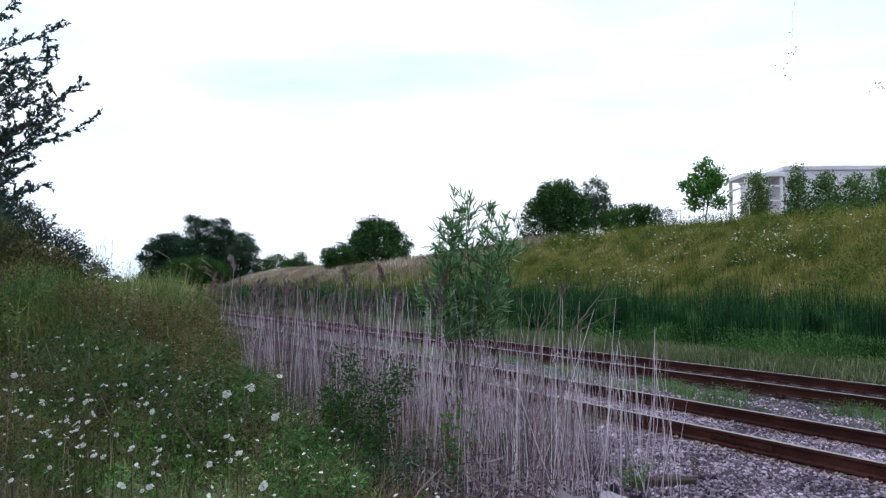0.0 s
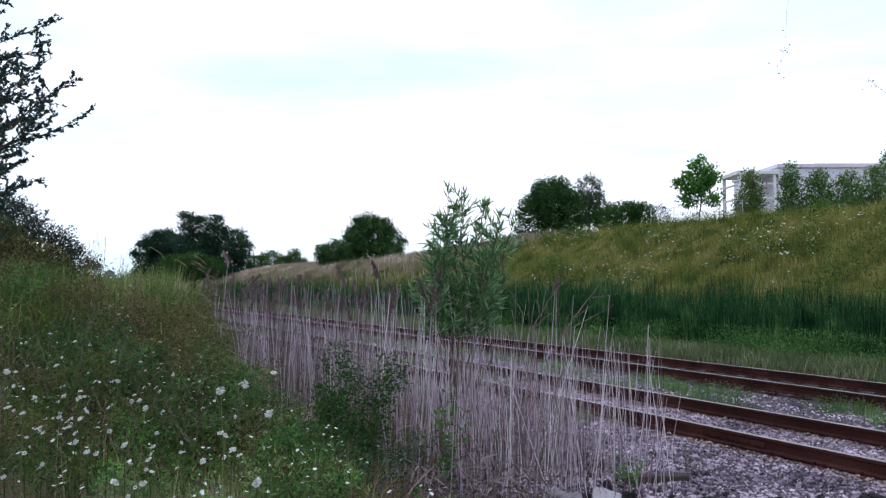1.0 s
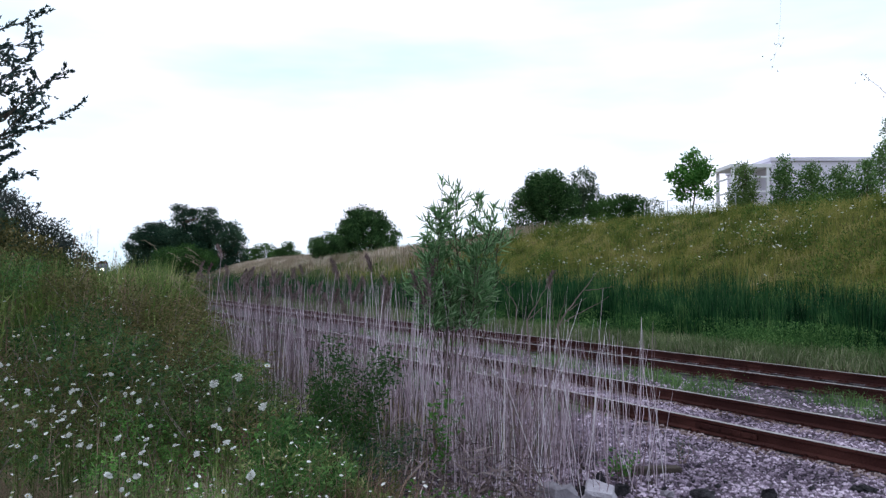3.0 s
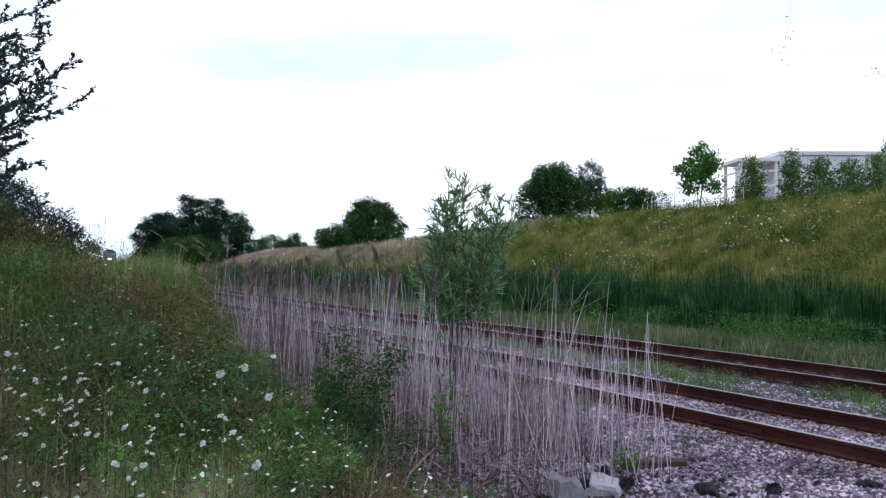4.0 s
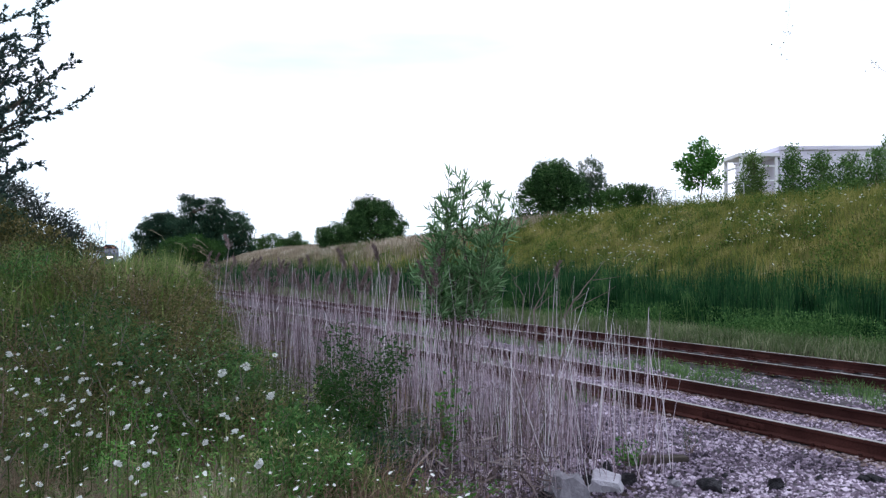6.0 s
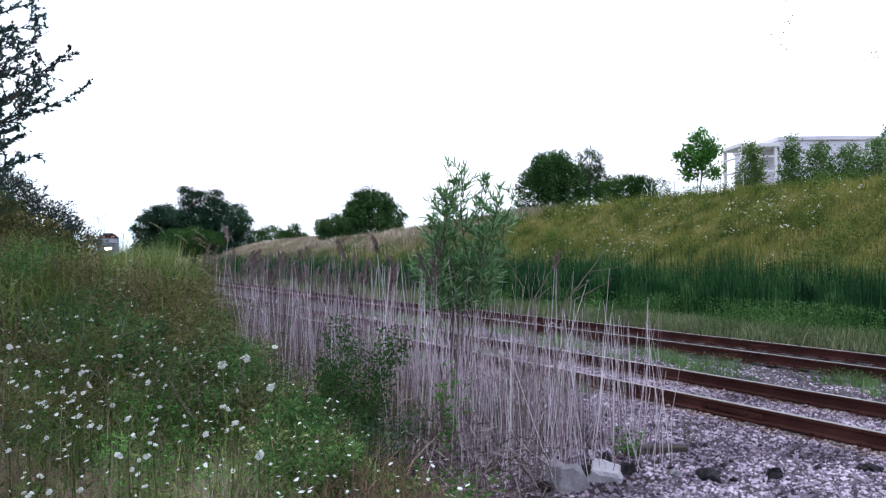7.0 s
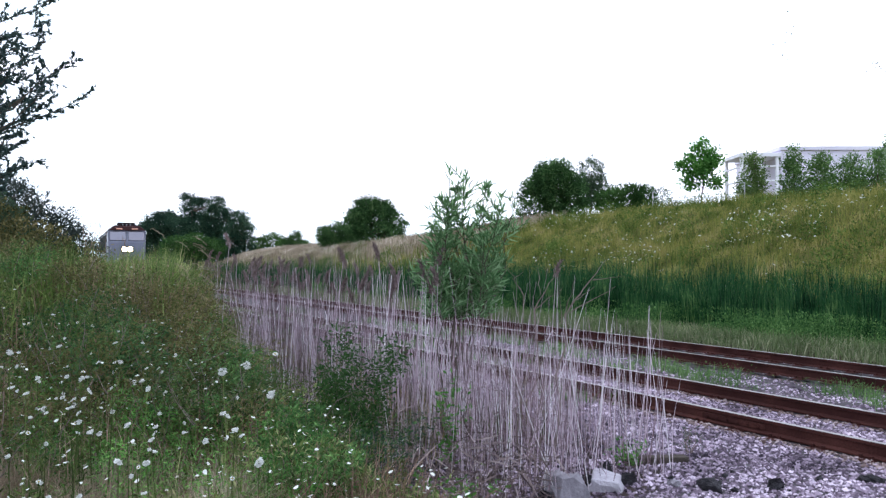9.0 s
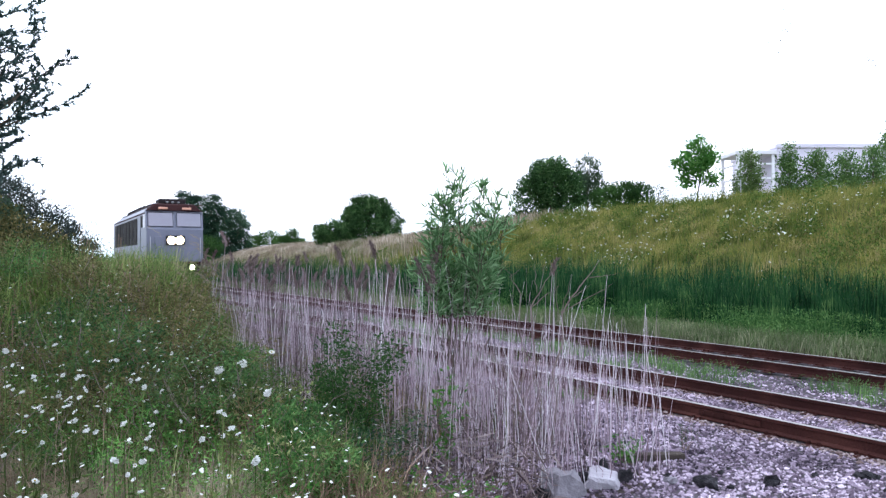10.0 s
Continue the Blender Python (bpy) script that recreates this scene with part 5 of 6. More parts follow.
def leafy_plant(x, y, h, w, n, leaf, mat, label, seed, name="leafy_plant", category="plant", group="plants among the reeds"):
    pr, rng = random.Random(seed), np.random.default_rng(seed)
    th = tagged(new(name), label, category, group)
    th.location = (x, y, float(ground_at(x, y)))
    paths, P, D = [], [], []
    for k in range(8):
        e = Vector((pr.gauss(0, w * 0.5), pr.gauss(0, w * 0.4), h * pr.uniform(0.6, 1.0)))
        path = limb((pr.gauss(0, 0.03), pr.gauss(0, 0.03), 0), e, 0.006, 0.002, pr, 5, 0.08)
        paths.append(path)
        for q in range(n // 8):
            t = pr.uniform(0.25, 1.0)
            i = min(4, int(t * 5))
            a = Vector(path[i][0]).lerp(Vector(path[i + 1][0]), t * 5 - i)
            P.append((a.x + pr.gauss(0, w * 0.16), a.y + pr.gauss(0, w * 0.16), a.z + pr.gauss(0, 0.03)))
            D.append((pr.gauss(0, 0.7), pr.gauss(0, 0.7), pr.gauss(0.25, 0.4)))
    for path in paths:
        v, q = tubes([path], 4)
        part("stem", mesh_from("stem", v, q, M_TWIG, True), None, th)
    m = len(P)
    L = leaf * rng.uniform(0.7, 1.3, m)
    v, f = leaf_cards(np.array(P), np.array(D), L, L * (0.27 if name == "weed_clump" else 0.4), rng)
    part("foliage", mesh_from("foliage", v, f, mat), None, th)
    return th


def build_weed_clumps():
    """Bushy clumps of tall herbs that break up the mound."""
    pr = random.Random(44)
    # the last kind's dark leaf colour imitates shade in the hollows
    kinds = [(M_HERB, "bushy clump of fresh green herbs on the mound"), (M_OLIVE, "bushy clump of olive-brown herbs on the mound"),
             (M_MIDLEAF, "dark green leafy clump on the mound"), (M_MOUND, "yellow-green leafy clump on the mound"), (M_BUSHLEAF, "dark leafy clump in a hollow of the mound")]
    for i in range(84):
        s = pr.uniform(5.5, 16)
        p = float(verge_edge(s)) - 0.2 - pr.random() ** 1.1 * min(7.5, 0.55 * s)
        x, y = (float(q) for q in place(s, p))
        if math.hypot(x, y) < 5.0 or (y > 8.5 and abs(x / y + 0.432) < 0.05):
            continue
        mat, lab = kinds[i % 5] if pr.random() < 0.8 else kinds[1]
        h = pr.uniform(0.45, 0.95)
        leafy_plant(x, y, h, pr.uniform(0.4, 0.75), pr.randrange(1500, 2400), pr.uniform(0.032, 0.06) * (0.65 if math.hypot(x, y) < 7.5 else 1.0), mat, lab, 900 + i, "weed_clump", "herb clump", "herb clumps on the mound")
    # browned growth, and dark leaf colour standing in for shade in the hollows
    for i, (k, d) in enumerate([(-0.46, 6.6), (-0.42, 6.9), (-0.38, 6.8), (-0.36, 7.4), (-0.40, 7.8), (-0.33, 6.9), (-0.48, 7.8)]):
        mat, lab = kinds[(4, 1, 4, 1)[i % 4]]
        leafy_plant(k * d, d, pr.uniform(0.75, 0.98), pr.uniform(0.5, 0.75), pr.randrange(1600, 2400), pr.uniform(0.032, 0.055), mat, lab, 1200 + i, "weed_clump", "herb clump", "herb clumps on the mound")
    # fresh green along the foot of the mound, browned growth on its face, dark leaves for shaded hollows in between
    fresh, brown, dark = (M_WEED, "bright green feathery herb clump on the mound"), kinds[1], kinds[4]
    for i, (k, d, h, w, kind) in enumerate([
            (-0.30, 9.6, 0.8, 0.5, fresh), (-0.285, 9.0, 0.75, 0.45, fresh), (-0.275, 8.3, 0.7, 0.45, fresh), (-0.31, 8.7, 0.7, 0.5, fresh), (-0.26, 7.6, 0.65, 0.4, fresh),
            (-0.29, 7.4, 0.7, 0.5, fresh), (-0.20, 5.0, 0.6, 0.4, fresh), (-0.235, 5.6, 0.65, 0.45, fresh), (-0.17, 4.9, 0.5, 0.35, fresh), (-0.185, 5.7, 0.6, 0.4, fresh), (-0.215, 6.3, 0.7, 0.45, fresh), (-0.14, 5.4, 0.45, 0.35, fresh), (-0.33, 6.0, 0.5, 0.4, fresh), (-0.42, 4.9, 0.5, 0.35, fresh),
            (-0.38, 8.2, 0.8, 0.6, brown), (-0.35, 8.8, 0.8, 0.6, brown), (-0.36, 7.6, 0.75, 0.6, brown), (-0.42, 8.6, 0.85, 0.6, brown), (-0.46, 6.0, 0.6, 0.5, brown), (-0.50, 5.6, 0.6, 0.5, brown), (-0.40, 5.8, 0.55, 0.5, brown),
            (-0.47, 9.2, 0.9, 0.6, brown), (-0.405, 7.3, 0.6, 0.45, dark), (-0.30, 6.9, 0.6, 0.4, dark), (-0.345, 7.1, 0.5, 0.4, dark), (-0.22, 6.3, 0.6, 0.4, dark), (-0.53, 7.5, 0.7, 0.5, dark), (-0.56, 9.0, 0.9, 0.6, fresh)]):
        leafy_plant(k * d, d, h, w, 2500, 0.046, *kind, 1300 + i, "weed_clump", "herb clump", "herb clumps on the mound")
    for i in range(64):
        d = pr.uniform(4.3, 6.8)
        x, y = -pr.uniform(0.14, 0.56) * d, d
        if float(rail_coords(x, y)[1]) < -5.6:
            mat, lab = ((M_BRIGHTLEAF, "bright green feathery herb clump on the mound"), kinds[3], kinds[0], (M_BRIGHTLEAF, "bright green feathery herb clump on the mound"))[i % 4]
            leafy_plant(x, y, pr.uniform(0.36, 0.62), pr.uniform(0.25, 0.45), pr.randrange(900, 1300), pr.uniform(0.025, 0.04), mat, lab, 1100 + i, "weed_clump", "herb clump", "herb clumps on the mound")
    # shrubs closing the growth under the tall tree
    for i, (x, y, lobes, mat, lab) in enumerate([
            (-7.6, 14.0, [(0, 0, 0.7, 0.9, 0.8, 0.7), (-0.8, 0, 1.0, 0.9, 0.8, 0.8), (0.7, 0, 0.4, 0.7, 0.7, 0.5)], M_OLIVE, "olive-brown shrub under the tall tree"),
            (-8.5, 14.3, [(0, 0, 1.0, 0.8, 0.8, 0.9), (-0.6, 0, 1.35, 0.8, 0.8, 0.95)], M_GREYLEAF, "grey-green shrub under the tall tree")]):
        tree("shrub", x, y, lobes, 11000, 0.055, mat, lab, 0.04, seed=600 + i, category="shrub")


def build_reed_shrubs():
    for i, (x, y, h, w, n, leaf, mat, lab) in enumerate([
            (-0.72, 7.35, 1.6, 0.42, 3400, 0.046, M_MIDLEAF, "green leafy shrub growing through dead reeds"),
            (-1.06, 7.2, 1.1, 0.36, 2600, 0.044, M_MIDLEAF, "low dark green shrub among dead reeds"),
            (0.08, 7.2, 1.15, 0.16, 160, 0.07, M_BRIGHTLEAF, "slender bright green weed among dead reeds"),
            (-0.55, 6.1, 0.75, 0.6, 1800, 0.036, M_DARKLEAF, "spreading green weed at the foot of the reeds"),
            (-0.9, 5.2, 0.55, 0.5, 420, 0.05, M_HERB, "spreading green weed beside the verge"),
            (1.9, 7.6, 0.3, 0.25, 160, 0.05, M_BRIGHTLEAF, "small bright weed on the gravel"),
            (2.6, 8.1, 0.3, 0.14, 120, 0.03, M_GREYLEAF, "small grey-green weed by the rail"),
            (-1.5, 5.9, 0.75, 0.5, 480, 0.055, M_HERB, "leafy green herb on the edge of the verge"),
            (-0.95, 5.7, 0.6, 0.45, 1600, 0.036, M_BUSHLEAF, "dark leafy weed in the hollow by the reeds"),
            (-0.72, 5.3, 0.5, 0.4, 1400, 0.034, M_BUSHLEAF, "dark leafy weed in the hollow by the reeds"),
            (-0.35, 5.5, 0.4, 0.4, 420, 0.05, M_BRIGHTLEAF, "fresh green weed at the edge of the gravel"),
            (0.15, 5.9, 0.35, 0.3, 300, 0.05, M_BRIGHTLEAF, "fresh green weed at the edge of the gravel"),
            (-0.95, 4.3, 0.4, 0.35, 420, 0.05, M_BRIGHTLEAF, "bright green herb close by on the verge")]):
        leafy_plant(x, y, h, w, n, leaf, mat, lab, 800 + i)


build_bank_grass()
build_ditch()
build_track_weeds()
build_verge()
build_reeds()
build_single_plants()
build_flower_drifts()
build_willow()
build_bare_shrub()
build_reed_shrubs()
build_weed_clumps()

M_ROCKPALE = surface("broken_concrete", [(0.27, 0.25, 0.29), (0.42, 0.39, 0.44), (0.53, 0.50, 0.55)], 0.9, 0, 5, 0.8, 35)


def rock(x, y, sx, sy, sz, seed, mat, label, turn=0.0):
    pr = random.Random(seed)
    bm = bmesh.new()
    bmesh.ops.create_icosphere(bm, subdivisions=2, radius=1)
    cuts = [Vector((pr.gauss(0, 1), pr.gauss(0, 1), pr.gauss(0.2, 0.8))).normalized() for _ in range(13)]
    for v in bm.verts:
        for c in cuts:
            d = v.co.dot(c) - 0.45
            if d > 0:
                v.co -= c * d
        v.co += Vector((pr.gauss(0, 1), pr.gauss(0, 1), pr.gauss(0, 1))) * 0.095
        v.co = Vector((v.co.x * sx, v.co.y * sy, v.co.z * sz))
    me = bpy.data.meshes.new("rock")
    bm.to_mesh(me)
    bm.free()
    me.materials.append(mat)
    ob = tagged(new("rock", me), label, "rock", "rocks by the track")
    ob.matrix_world = pose(x, y, float(ground_at(x, y)) + sz * 0.45, 0, pr.uniform(-8, 8), turn)
    return ob


def block(x, y, sx, sy, sz, seed, mat, label, turn=0.0, tip=0.0):
    """A broken concrete block: a chipped, skewed slab with worn edges."""
    pr = random.Random(seed)
    bm = box_bm(-sx / 2, sx / 2, -sy / 2, sy / 2, -sz / 2, sz / 2)
    bmesh.ops.subdivide_edges(bm, edges=bm.edges, cuts=2, use_grid_fill=True)
    for v in bm.verts:
        v.co += Vector((pr.gauss(0, 1), pr.gauss(0, 1), pr.gauss(0, 1))) * 0.05 * sz
        v.co.x *= 1 - 0.25 * (v.co.z / sz + 0.5)
        if v.co.x > sx * 0.25:
            v.co.z *= 0.72
    bmesh.ops.bevel(bm, geom=[e for e in bm.edges if e.calc_face_angle(0) > 0.7], offset=0.012, segments=1, affect="EDGES")
    me = bpy.data.meshes.new("concrete_block")
    bm.to_mesh(me)
    bm.free()
    me.materials.append(mat)
    ob = tagged(new("concrete_block", me), label, "rubble", "rubble by the track")
    ob.matrix_world = pose(x, y, float(ground_at(x, y)) + sz * 0.36, tip, 4, turn)
    return ob


block(1.49, 7.0, 0.33, 0.24, 0.15, 1, M_ROCKPALE, "pale angular broken concrete block on the gravel", -14, 8)
block(1.10, 6.8, 0.33, 0.28, 0.25, 2, M_ROCK, "grey rough concrete lump on the gravel", 25, -6)
rock(1.32, 7.02, 0.11, 0.12, 0.14, 3, M_TAR, "dark lump of broken asphalt behind the block", 40)
rock(1.55, 7.26, 0.15, 0.12, 0.15, 13, M_TAR, "dark lump of broken asphalt beside the block", 75)
rock(1.74, 7.08, 0.11, 0.11, 0.12, 4, M_TAR, "dark flat lump of broken asphalt", 10)
rock(2.1, 7.0, 0.11, 0.09, 0.07, 5, M_ROCK, "small grey stone among the gravel", 70)
rock(2.38, 6.85, 0.16, 0.14, 0.12, 6, M_TAR, "dark broken asphalt piece in the gravel", -30)
rock(2.95, 6.85, 0.11, 0.12, 0.08, 7, M_TAR, "flat dark asphalt piece in the gravel", 20)
rock(3.95, 7.1, 0.22, 0.16, 0.06, 8, M_TAR, "dark asphalt lump beside the gravel", 50)
rock(0.88, 6.66, 0.12, 0.11, 0.12, 9, M_TAR, "small black asphalt lump by the stones", 0)
_pr = random.Random(17)
for _i in range(16):
    _x, _y = _pr.uniform(0.85, 4.3), _pr.uniform(6.5, 7.4)
    _s = _pr.uniform(0.025, 0.055)
    rock(_x, _y, _s * 1.3, _s, _s * 0.8, 40 + _i, M_TAR, "small dark crumb of broken asphalt in the gravel", _pr.uniform(0, 180))
plank = tagged(new("old_plank"), "weathered dark timber plank half sunk on the gravel", "plank")
_px, _py = 2.15, 7.75
plank.matrix_world = pose(_px, _py, float(ground_at(_px, _py)) + 0.05, 0, 2, 12)
part("board", box_bm(-0.34, 0.34, -0.06, 0.06, -0.06, 0.02, 0.008), M_TIE, plank)


def build_fence():
    """Wire fence on top of the bank."""
    th = tagged(new("wire_fence"), "thin galvanised chain fence along the top of the bank", "fence")
    pts = [(13.4 + i * 1.5, 48.6 + i * 0.1) for i in range(5)]
    zs = [4.95 + 0.17 * i for i in range(5)]
    for (x, y), z in zip(pts, zs):
        foot = float(ground_at(x, y)) - 0.1
        ob = part("post", cyl_bm(0.025, 0.025, z + 1.44 - foot, 8), M_GALV, th)
        ob.location = (x, y, (z + 1.44 + foot) / 2)
    for h, r in ((1.42, 0.014), (1.05, 0.006), (0.7, 0.006), (0.35, 0.006)):
        v, q = tubes([[((x, y, z + h), r) for (x, y), z in zip(pts, zs)]], 5)
        part("rail" if h > 1.3 else "wire", mesh_from("wire", v, q, M_GALV, True), None, th)
    paths = []
    for i in range(4):
        a, b = Vector((*pts[i], zs[i] + 0.1)), Vector((*pts[i + 1], zs[i + 1] + 0.1))
        for k in range(12):
            for e in (-1, 1):
                t0, t1 = k / 12, min(1, max(0, k / 12 + e * 0.9))
                p0, p1 = a.lerp(b, t0), a.lerp(b, t1)
                p1.z = p0.z + 1.3 * abs(t1 - t0) / 0.9
                paths.append([(tuple(p0), 0.0025), (tuple(p1), 0.0025)])
    v, q = tubes(paths, 3)
    part("mesh", mesh_from("fence_mesh", v, q, M_GALV, True), None, th)


def build_building():
    """Pale concrete building with an open column bay at its end."""
    th = tagged(new("concrete_building"), "pale lilac concrete building with an open column bay", "building")
    X0, Y0, Z0, TOP = 36.2, 92.0, float(ground_at(40, 92)) - 0.3, 15.3
    part("wall", box_bm(X0 + 4.6, X0 + 40, Y0, Y0 + 14, Z0, TOP, 0.05), M_CONCRETE, th)
    part("cornice", box_bm(X0 + 4.4, X0 + 40.2, Y0 - 0.25, Y0 + 14.2, TOP, TOP + 0.5, 0.05), M_CONCRETE, th)
    part("roof", box_bm(X0 + 10, X0 + 30, Y0 + 2, Y0 + 10, TOP + 0.5, TOP + 0.9, 0.1), M_CONCRETE, th)
    for i in range(3):
        for j in range(2):
            part("column", box_bm(X0 + i * 2.1 - 0.18, X0 + i * 2.1 + 0.18, Y0 + j * 5, Y0 + j * 5 + 0.36, Z0, TOP - 0.75, 0.02), M_FRAMEWHITE, th)
    for k in range(5):
        z = Z0 + 1.9 + k * 1.75
        if z < TOP - 1:
            part("beam", box_bm(X0 - 0.1, X0 + 4.6, Y0 + 0.06, Y0 + 0.3, z, z + 0.2, 0.02), M_FRAMEWHITE, th)
            part("beam", box_bm(X0 - 0.1, X0 + 0.14, Y0 + 0.3, Y0 + 5.2, z, z + 0.2, 0.02), M_FRAMEWHITE, th)
    part("top_beam", box_bm(X0 - 0.4, X0 + 4.6, Y0 - 0.2, Y0 + 5.6, TOP - 0.75, TOP - 0.3, 0.03), M_FRAMEWHITE, th)
    for i in range(9):
        x = X0 + 5.6 + i * 3.6
        w = part("window", box_bm(x, x + 1.5, Y0 - 0.04, Y0 + 0.1, Z0 + 2.2, TOP - 1.8, 0.02), M_FRAMEWHITE, th)
        for k in range(4):
            z = Z0 + 2.4 + k * 1.75
            if z + 1.5 < TOP - 1.8:
                part("pane", box_bm(x + 0.12, x + 1.38, Y0 - 0.06, Y0 - 0.02, z, z + 1.5), M_GLASS, w)


M_GLASS = surface("window_glass", [(0.3, 0.31, 0.35), (0.42, 0.43, 0.47)], 0.08, 0.0, 0.5, 0.0, 4)
build_fence()
build_building()


def build_overhanging_branch():
    """Thin leafy twig ends that hang into the view from a tree beside the camera."""
    pr, rng = random.Random(91), np.random.default_rng(91)
    th = tagged(new("tree"), "thin grey branch tips with sparse small leaves", "tree")
    x, y = 8.6, 9.5
    th.location = (x, y, float(ground_at(x, y)))
    paths = [limb((0, 0, -0.1), (0.1, 0.2, 6.2), 0.09, 0.03, pr, 6, 0.03)]
    P, D = [], []
    for a, b, r in [((0.1, 0.2, 6.1), (-2.95, -0.2, 6.9), 0.02), ((-2.95, -0.2, 6.9), (-4.2, 0.0, 5.6), 0.006), ((-4.2, 0, 5.6), (-4.36, 0, 4.6), 0.0014),
                    ((0, 0, 3.6), (-2.95, -0.3, 4.1), 0.02), ((-2.95, -0.3, 4.1), (-3.42, -0.3, 4.5), 0.004), ((-2.95, -0.3, 4.1), (-3.2, -0.3, 3.7), 0.003), ((-0.5, 0, 3.2), (-3.0, -0.2, 3.6), 0.01)]:
        paths.append(limb(a, b, r, r * 0.3, pr, 6, 0.04))
    for i in range(30):
        pts = paths[pr.choice((3, 3, 5, 6, 7))]
        p = Vector(pts[pr.randrange(1, 7)][0])
        P.append((p.x + pr.gauss(0, 0.05), p.y + pr.gauss(0, 0.05), p.z + pr.gauss(0, 0.05)))
        D.append((pr.gauss(0, 1), pr.gauss(0, 1), pr.gauss(-0.3, 0.6)))
    v, q = tubes(paths, 5)
    part("trunk", mesh_from("trunk", v, q, M_TWIG, True), None, th)
    n = len(P)
    v, f = leaf_cards(np.array(P), np.array(D), rng.uniform(0.02, 0.045, n), rng.uniform(0.01, 0.022, n), rng)
    part("crown", mesh_from("crown", v, f, M_DARKLEAF), None, th)


build_overhanging_branch()

# ---------- locomotive ----------
M_BODY = surface("grey_loco_paint", [(0.10, 0.105, 0.15), (0.14, 0.145, 0.20), (0.18, 0.185, 0.25)], 0.4, 0.1, 0.7, 0.03, 12)
M_ROOF = surface("sooty_roof", [(0.014, 0.011, 0.013), (0.03, 0.023, 0.025), (0.06, 0.045, 0.047)], 0.85, 0.1, 1.2, 0.1, 15)
M_DARKRED = surface("dark_maroon_paint", [(0.016, 0.006, 0.007), (0.032, 0.011, 0.012), (0.055, 0.02, 0.02)], 0.75, 0, 1.0, 0.03, 15)
M_SCREEN = surface("windscreen_glass", [(0.17, 0.17, 0.21), (0.24, 0.24, 0.28)], 0.08, 0.7, 0.5, 0, 4)
M_BLACK = surface("grimy_black", [(0.012, 0.012, 0.012), (0.03, 0.028, 0.027), (0.06, 0.05, 0.045)], 0.8, 0.1, 2, 0.2, 25)
M_LAMP = glow("headlight", (1.0, 0.86, 0.62), 60.0)
# emission for added rings that imitate glare round the headlights
M_LAMPGLARE = glow("headlight_glare", (1.0, 0.72, 0.42), 6.0)
M_NUMBER = glow("number_board", (0.6, 0.3, 0.22), 0.1)


def build_locomotive():
    """A cowl diesel locomotive; its nose at y = 0, the body behind it towards -y, z = 0 on the rail head."""
    th = tagged(new("locomotive"), "grey diesel locomotive with dark roof and lit headlights", "locomotive")

    def skin(rings):
        bm = bmesh.new()
        rows = [[bm.verts.new(v) for v in ring] for ring in rings]
        n = len(rings[0])
        for a, b in zip(rows, rows[1:]):
            for k in range(n):
                bm.faces.new((a[k], a[(k + 1) % n], b[(k + 1) % n], b[k]))
        bm.faces.new(rows[0])
        bm.faces.new(rows[-1][::-1])
        bmesh.ops.recalc_face_normals(bm, faces=bm.faces)
        return bm

    def section(y, w, z0, z1, ch, zs):
        return [(-w, y, z0), (w, y, z0), (w, y, zs), (w - ch, y, z1), (-w + ch, y, z1), (-w, y, zs)]

    # nose up to the sill, cab above it leaning back, long hood behind
    bm = skin([section(-17.0, 1.5, 1.5, 4.85, 0.5, 4.45), section(-0.55, 1.5, 1.5, 4.85, 0.5, 4.45)])
    part("body", bm, M_BODY, th)
    nose = skin([[(-1.5, -0.56, 1.72), (1.5, -0.56, 1.72), (1.5, -0.56, 3.58), (-1.5, -0.56, 3.58)],
                 [(-1.48, -0.06, 1.72), (1.48, -0.06, 1.72), (1.48, -0.10, 3.58), (-1.48, -0.10, 3.58)],
                 [(-1.38, 0.02, 1.76), (1.38, 0.02, 1.76), (1.38, -0.02, 3.5), (-1.38, -0.02, 3.5)]])
    nose_ob = part("nose", nose, M_BODY, th)
    # lighter band and grab rails on the nose
    part("nose_door", box_bm(0.55, 1.1, 0.0, 0.05, 1.9, 3.1, 0.02), M_BODY, nose_ob)
    for x in (-1.3, 1.3):
        v, q = tubes([[((x, 0.02, 1.9), 0.015), ((x, 0.09, 1.95), 0.015), ((x, 0.09, 3.05), 0.015), ((x, -0.02, 3.1), 0.015)]], 6)
        part("grab_rail", mesh_from("grab_rail", v, q, M_GALV, True), None, nose_ob)
    brow = skin([[(-1.5, -0.9, 4.52), (1.5, -0.9, 4.52), (1.05, -0.9, 4.96), (-1.05, -0.9, 4.96)],
                 [(-1.5, -0.32, 4.52), (1.5, -0.32, 4.52), (1.05, -0.45, 4.92), (-1.05, -0.45, 4.92)],
                 [(-1.42, -0.2, 4.54), (1.42, -0.2, 4.54), (1.0, -0.36, 4.86), (-1.0, -0.36, 4.86)]])
    brow_ob = part("cab_brow", brow, M_DARKRED, th)
    for x in (-0.62, 0.62):
        part("number_board", box_bm(x - 0.24, x + 0.24, -0.27, -0.17, 4.6, 4.72, 0.02), M_NUMBER, brow_ob, "lit number board")
    cab = skin([[(-1.5, -0.9, 3.44), (1.5, -0.9, 3.44), (1.5, -0.9, 4.54), (-1.5, -0.9, 4.54)],
                [(-1.5, -0.14, 3.44), (1.5, -0.14, 3.44), (1.5, -0.36, 4.54), (-1.5, -0.36, 4.54)]])
    cab_ob = part("cab_front", cab, M_BODY, th)
    for x0, x1 in ((-1.42, -0.07), (0.07, 1.42)):
        bm = box_bm(x0, x1, -0.02, 0.02, 0, 0.84, 0.05)
        ob = part("windscreen", bm, M_SCREEN, cab_ob, "sky-reflecting windscreen")
        ob.matrix_local = pose(0, -0.165, 3.63, 12, 0, 0)
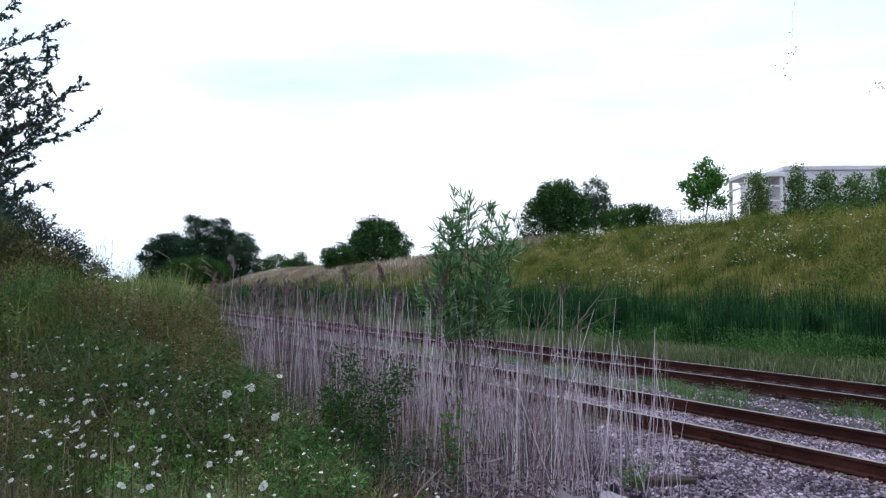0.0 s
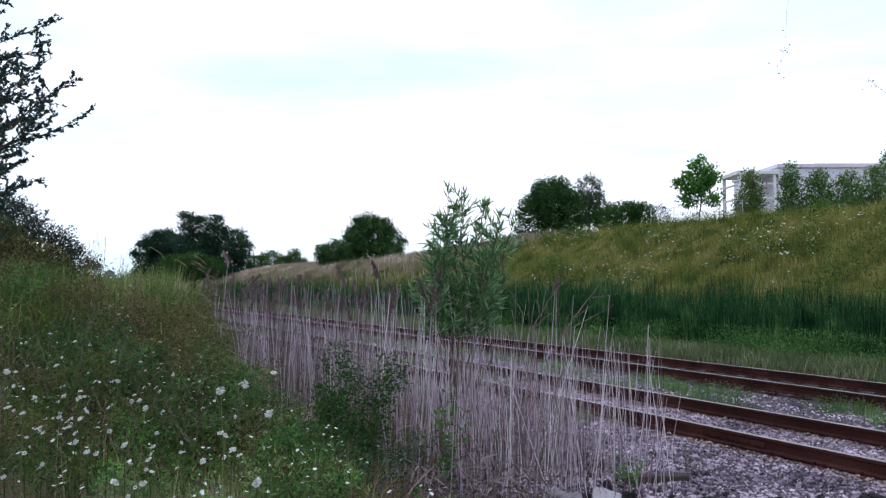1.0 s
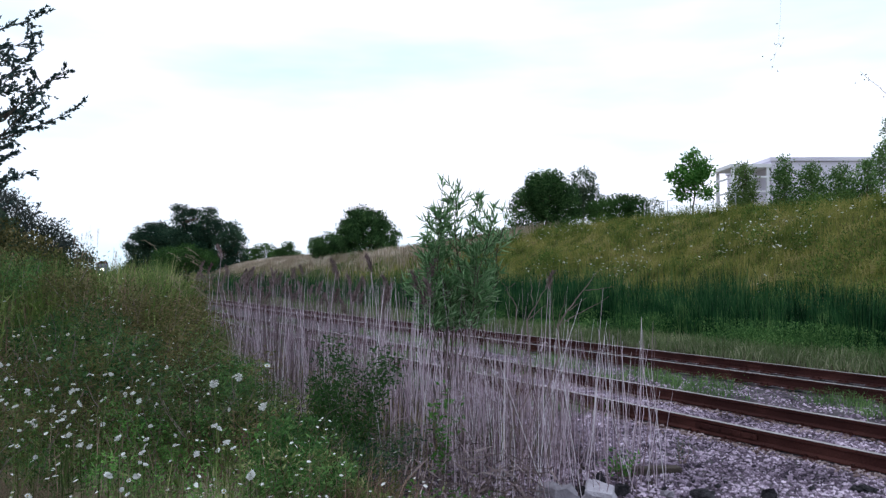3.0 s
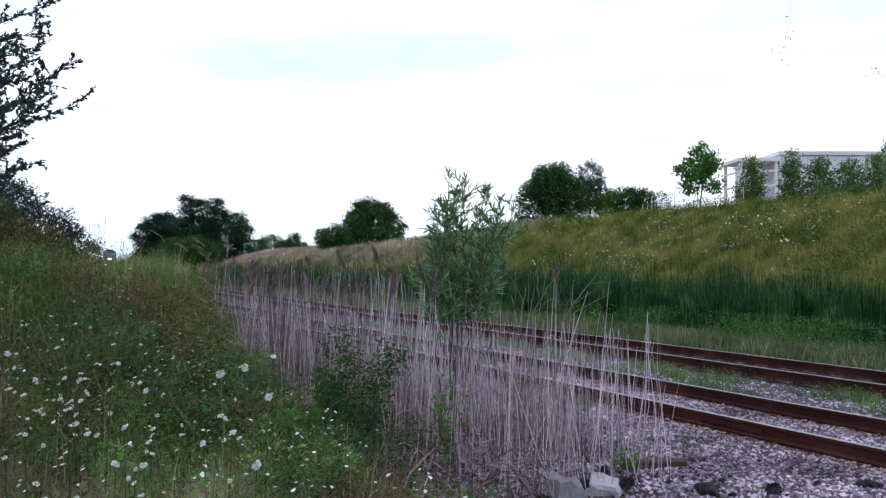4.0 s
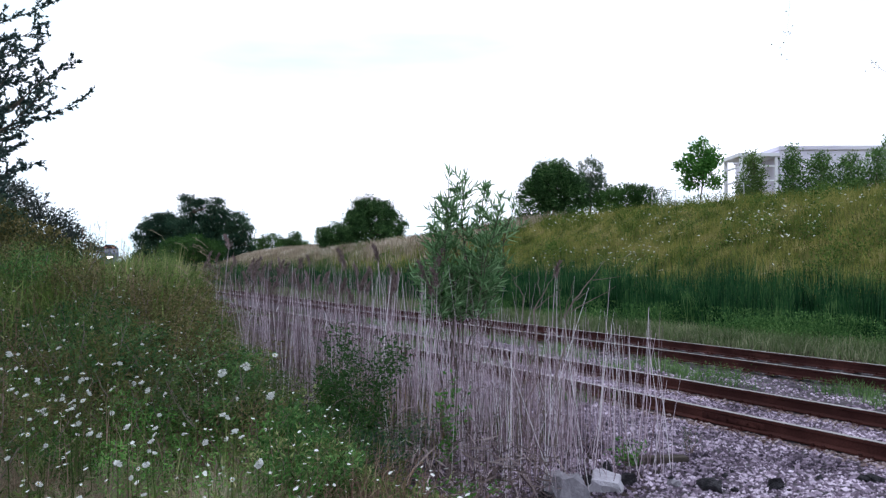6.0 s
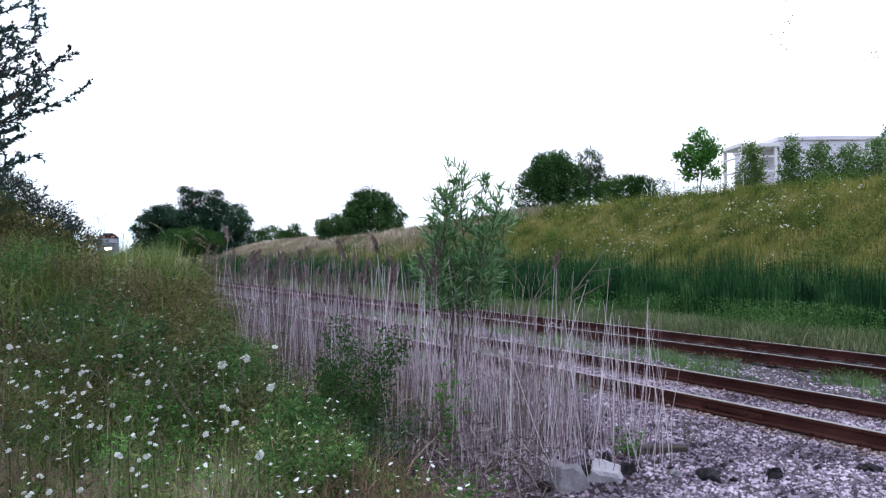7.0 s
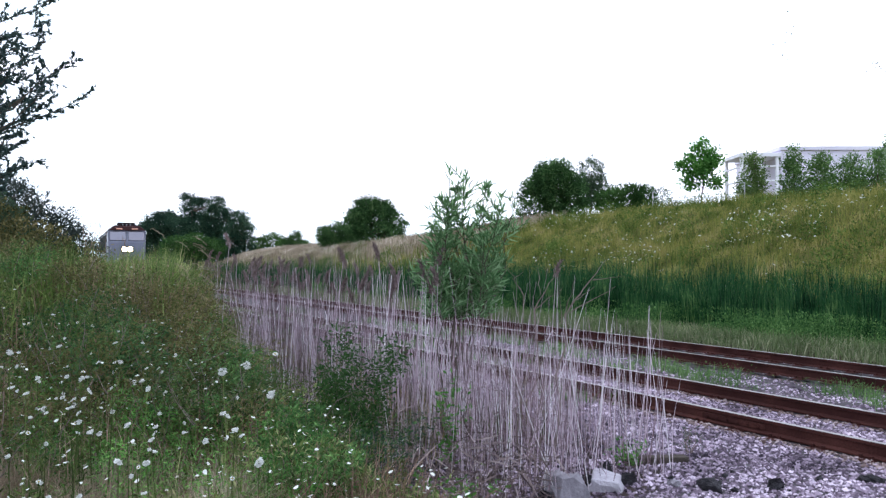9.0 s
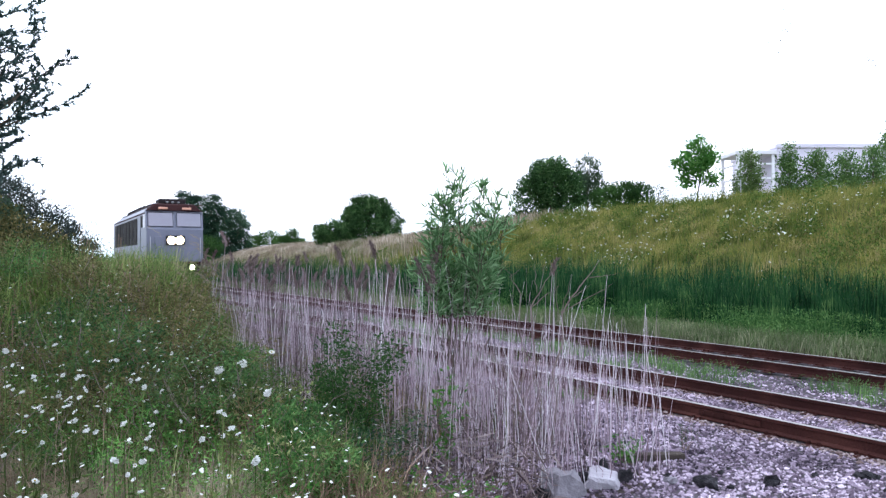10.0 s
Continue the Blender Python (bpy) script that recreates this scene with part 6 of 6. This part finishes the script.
    for sx in (-1, 1):
        part("side_window", box_bm(sx * 1.505 - 0.02, sx * 1.505 + 0.02, -1.25, -0.55, 3.6, 4.35, 0.02), M_FRAMEWHITE, th, "pale side window of the cab")
        part("rear_side_window", box_bm(sx * 1.505 - 0.02, sx * 1.505 + 0.02, -2.2, -1.45, 3.65, 4.3, 0.02), M_BLACK, th)
        part("cab_door", box_bm(sx * 1.51 - 0.02, sx * 1.51 + 0.02, -2.9, -2.3, 1.5, 3.72, 0.02), M_BODY, th)
        for k in range(7):
            part("grille", box_bm(sx * 1.51 - 0.03, sx * 1.51 + 0.03, -15.6 + k * 1.75, -14.2 + k * 1.75, 2.7, 4.25, 0.03), M_BLACK, th)
        part("stripe", box_bm(sx * 1.505 - 0.012, sx * 1.505 + 0.012, -16.9, -0.7, 4.36, 4.44), M_DARKRED, th)
    # roof gear
    part("roof_panel", box_bm(-0.98, 0.98, -16.8, -0.95, 4.8, 4.96, 0.05), M_ROOF, th)
    for y0, y1, h, w in ((-2.2, -1.0, 5.24, 0.72), (-6.5, -4.6, 5.16, 0.75), (-10.5, -8.2, 5.2, 0.8), (-14.5, -11.5, 5.16, 0.85)):
        hatch = part("roof_hatch", box_bm(-w, w, y0, y1, 4.94, h, 0.05), M_ROOF, th)
    for y in (-12.3, -13.7, -9.3):
        f = part("roof_fan", cyl_bm(0.55, 0.5, 0.2, 20), M_BLACK, th)
        f.location = (0, y, 5.24)
    for x in (-0.3, 0, 0.3):
        h = part("horn", cyl_bm(0.07, 0.025, 0.45, 10, Matrix.Rotation(radians(-90), 4, "X")), M_GALV, th)
        h.location = (x, -0.85, 5.04)
    part("antenna", box_bm(-0.9, -0.6, -2.6, -2.3, 4.94, 5.12, 0.03), M_ROOF, th)
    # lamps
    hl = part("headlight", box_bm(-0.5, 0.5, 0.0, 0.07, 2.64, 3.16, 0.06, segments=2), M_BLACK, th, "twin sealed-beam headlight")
    # added emitting rings and widened lamp discs stand in for the headlights' glare
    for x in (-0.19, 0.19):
        part("glare_ring", cyl_bm(0.23, 0.23, 0.02, 20, Matrix.Translation((x * 1.15, 0.072, 2.9)) @ Matrix.Rotation(radians(90), 4, "X")), M_LAMPGLARE, hl, "glowing ring imitating the lamp's glare")
        part("reflector", cyl_bm(0.17, 0.17, 0.02, 18, Matrix.Translation((x * 1.15, 0.085, 2.9)) @ Matrix.Rotation(radians(90), 4, "X")), M_LAMP, hl, "blazing warm white lamp")
    for x in (-0.85, 0.85):
        d = part("ditch_light", cyl_bm(0.16, 0.16, 0.16, 16, Matrix.Translation((x, 0.1, 1.42)) @ Matrix.Rotation(radians(90), 4, "X")), M_BLACK, th)
        part("ditch_lens", cyl_bm(0.14, 0.14, 0.02, 16, Matrix.Translation((x, 0.19, 1.42)) @ Matrix.Rotation(radians(90), 4, "X")), M_LAMP, d, "blazing warm white lamp")
    # underframe
    part("pilot", skin([[(-1.5, -0.5, 0.15), (1.5, -0.5, 0.15), (1.5, -0.5, 1.66), (-1.5, -0.5, 1.66)], [(-1.42, 0.1, 0.12), (1.42, 0.1, 0.12), (1.42, 0.0, 1.66), (-1.42, 0.0, 1.66)]]), M_BLACK, th)
    part("coupler", box_bm(-0.16, 0.16, -0.3, 0.6, 0.72, 1.0, 0.05), M_BLACK, th)
    part("anticlimber", box_bm(-1.47, 1.47, -0.3, 0.1, 1.62, 1.74, 0.02), M_DARKRED, th)
    part("frame", box_bm(-1.42, 1.42, -17, -0.4, 0.95, 1.52, 0.03), M_BLACK, th)
    part("fuel_tank", box_bm(-1.3, 1.3, -10.8, -6.2, 0.3, 0.98, 0.12), M_BLACK, th)
    for yb in (-3.6, -13.4):
        tr = part("bogie", box_bm(-1.15, 1.15, yb - 1.9, yb + 1.9, 0.42, 0.85, 0.06), M_BLACK, th)
        for dy in (-1.37, 1.37):
            for sx in (-0.7175, 0.7175):
                part("wheel", cyl_bm(0.508, 0.508, 0.13, 24, Matrix.Translation((sx, yb + dy, 0.508)) @ Matrix.Rotation(radians(90), 4, "Y")), M_RUST, tr)
    return th


loco = build_locomotive()
S_END, SPEED = 43.5, 27.0
RAIL_TOP = RAIL_BASE + 0.168


def motions():
    """The train comes round the bend towards the camera at a steady speed."""
    rows = []
    for i in range(21):
        t = i * 0.5
        s = S_END + SPEED * (10.0 - t)
        x, y = place(s, 0.0)
        bx, by = place(s + 15.0, 0.0)
        rows.append((t, pose(float(x), float(y), RAIL_TOP, 0, 0, math.degrees(math.atan2(-(x - bx), y - by)))))
    walk(loco, rows)

build_ballast()
motions()
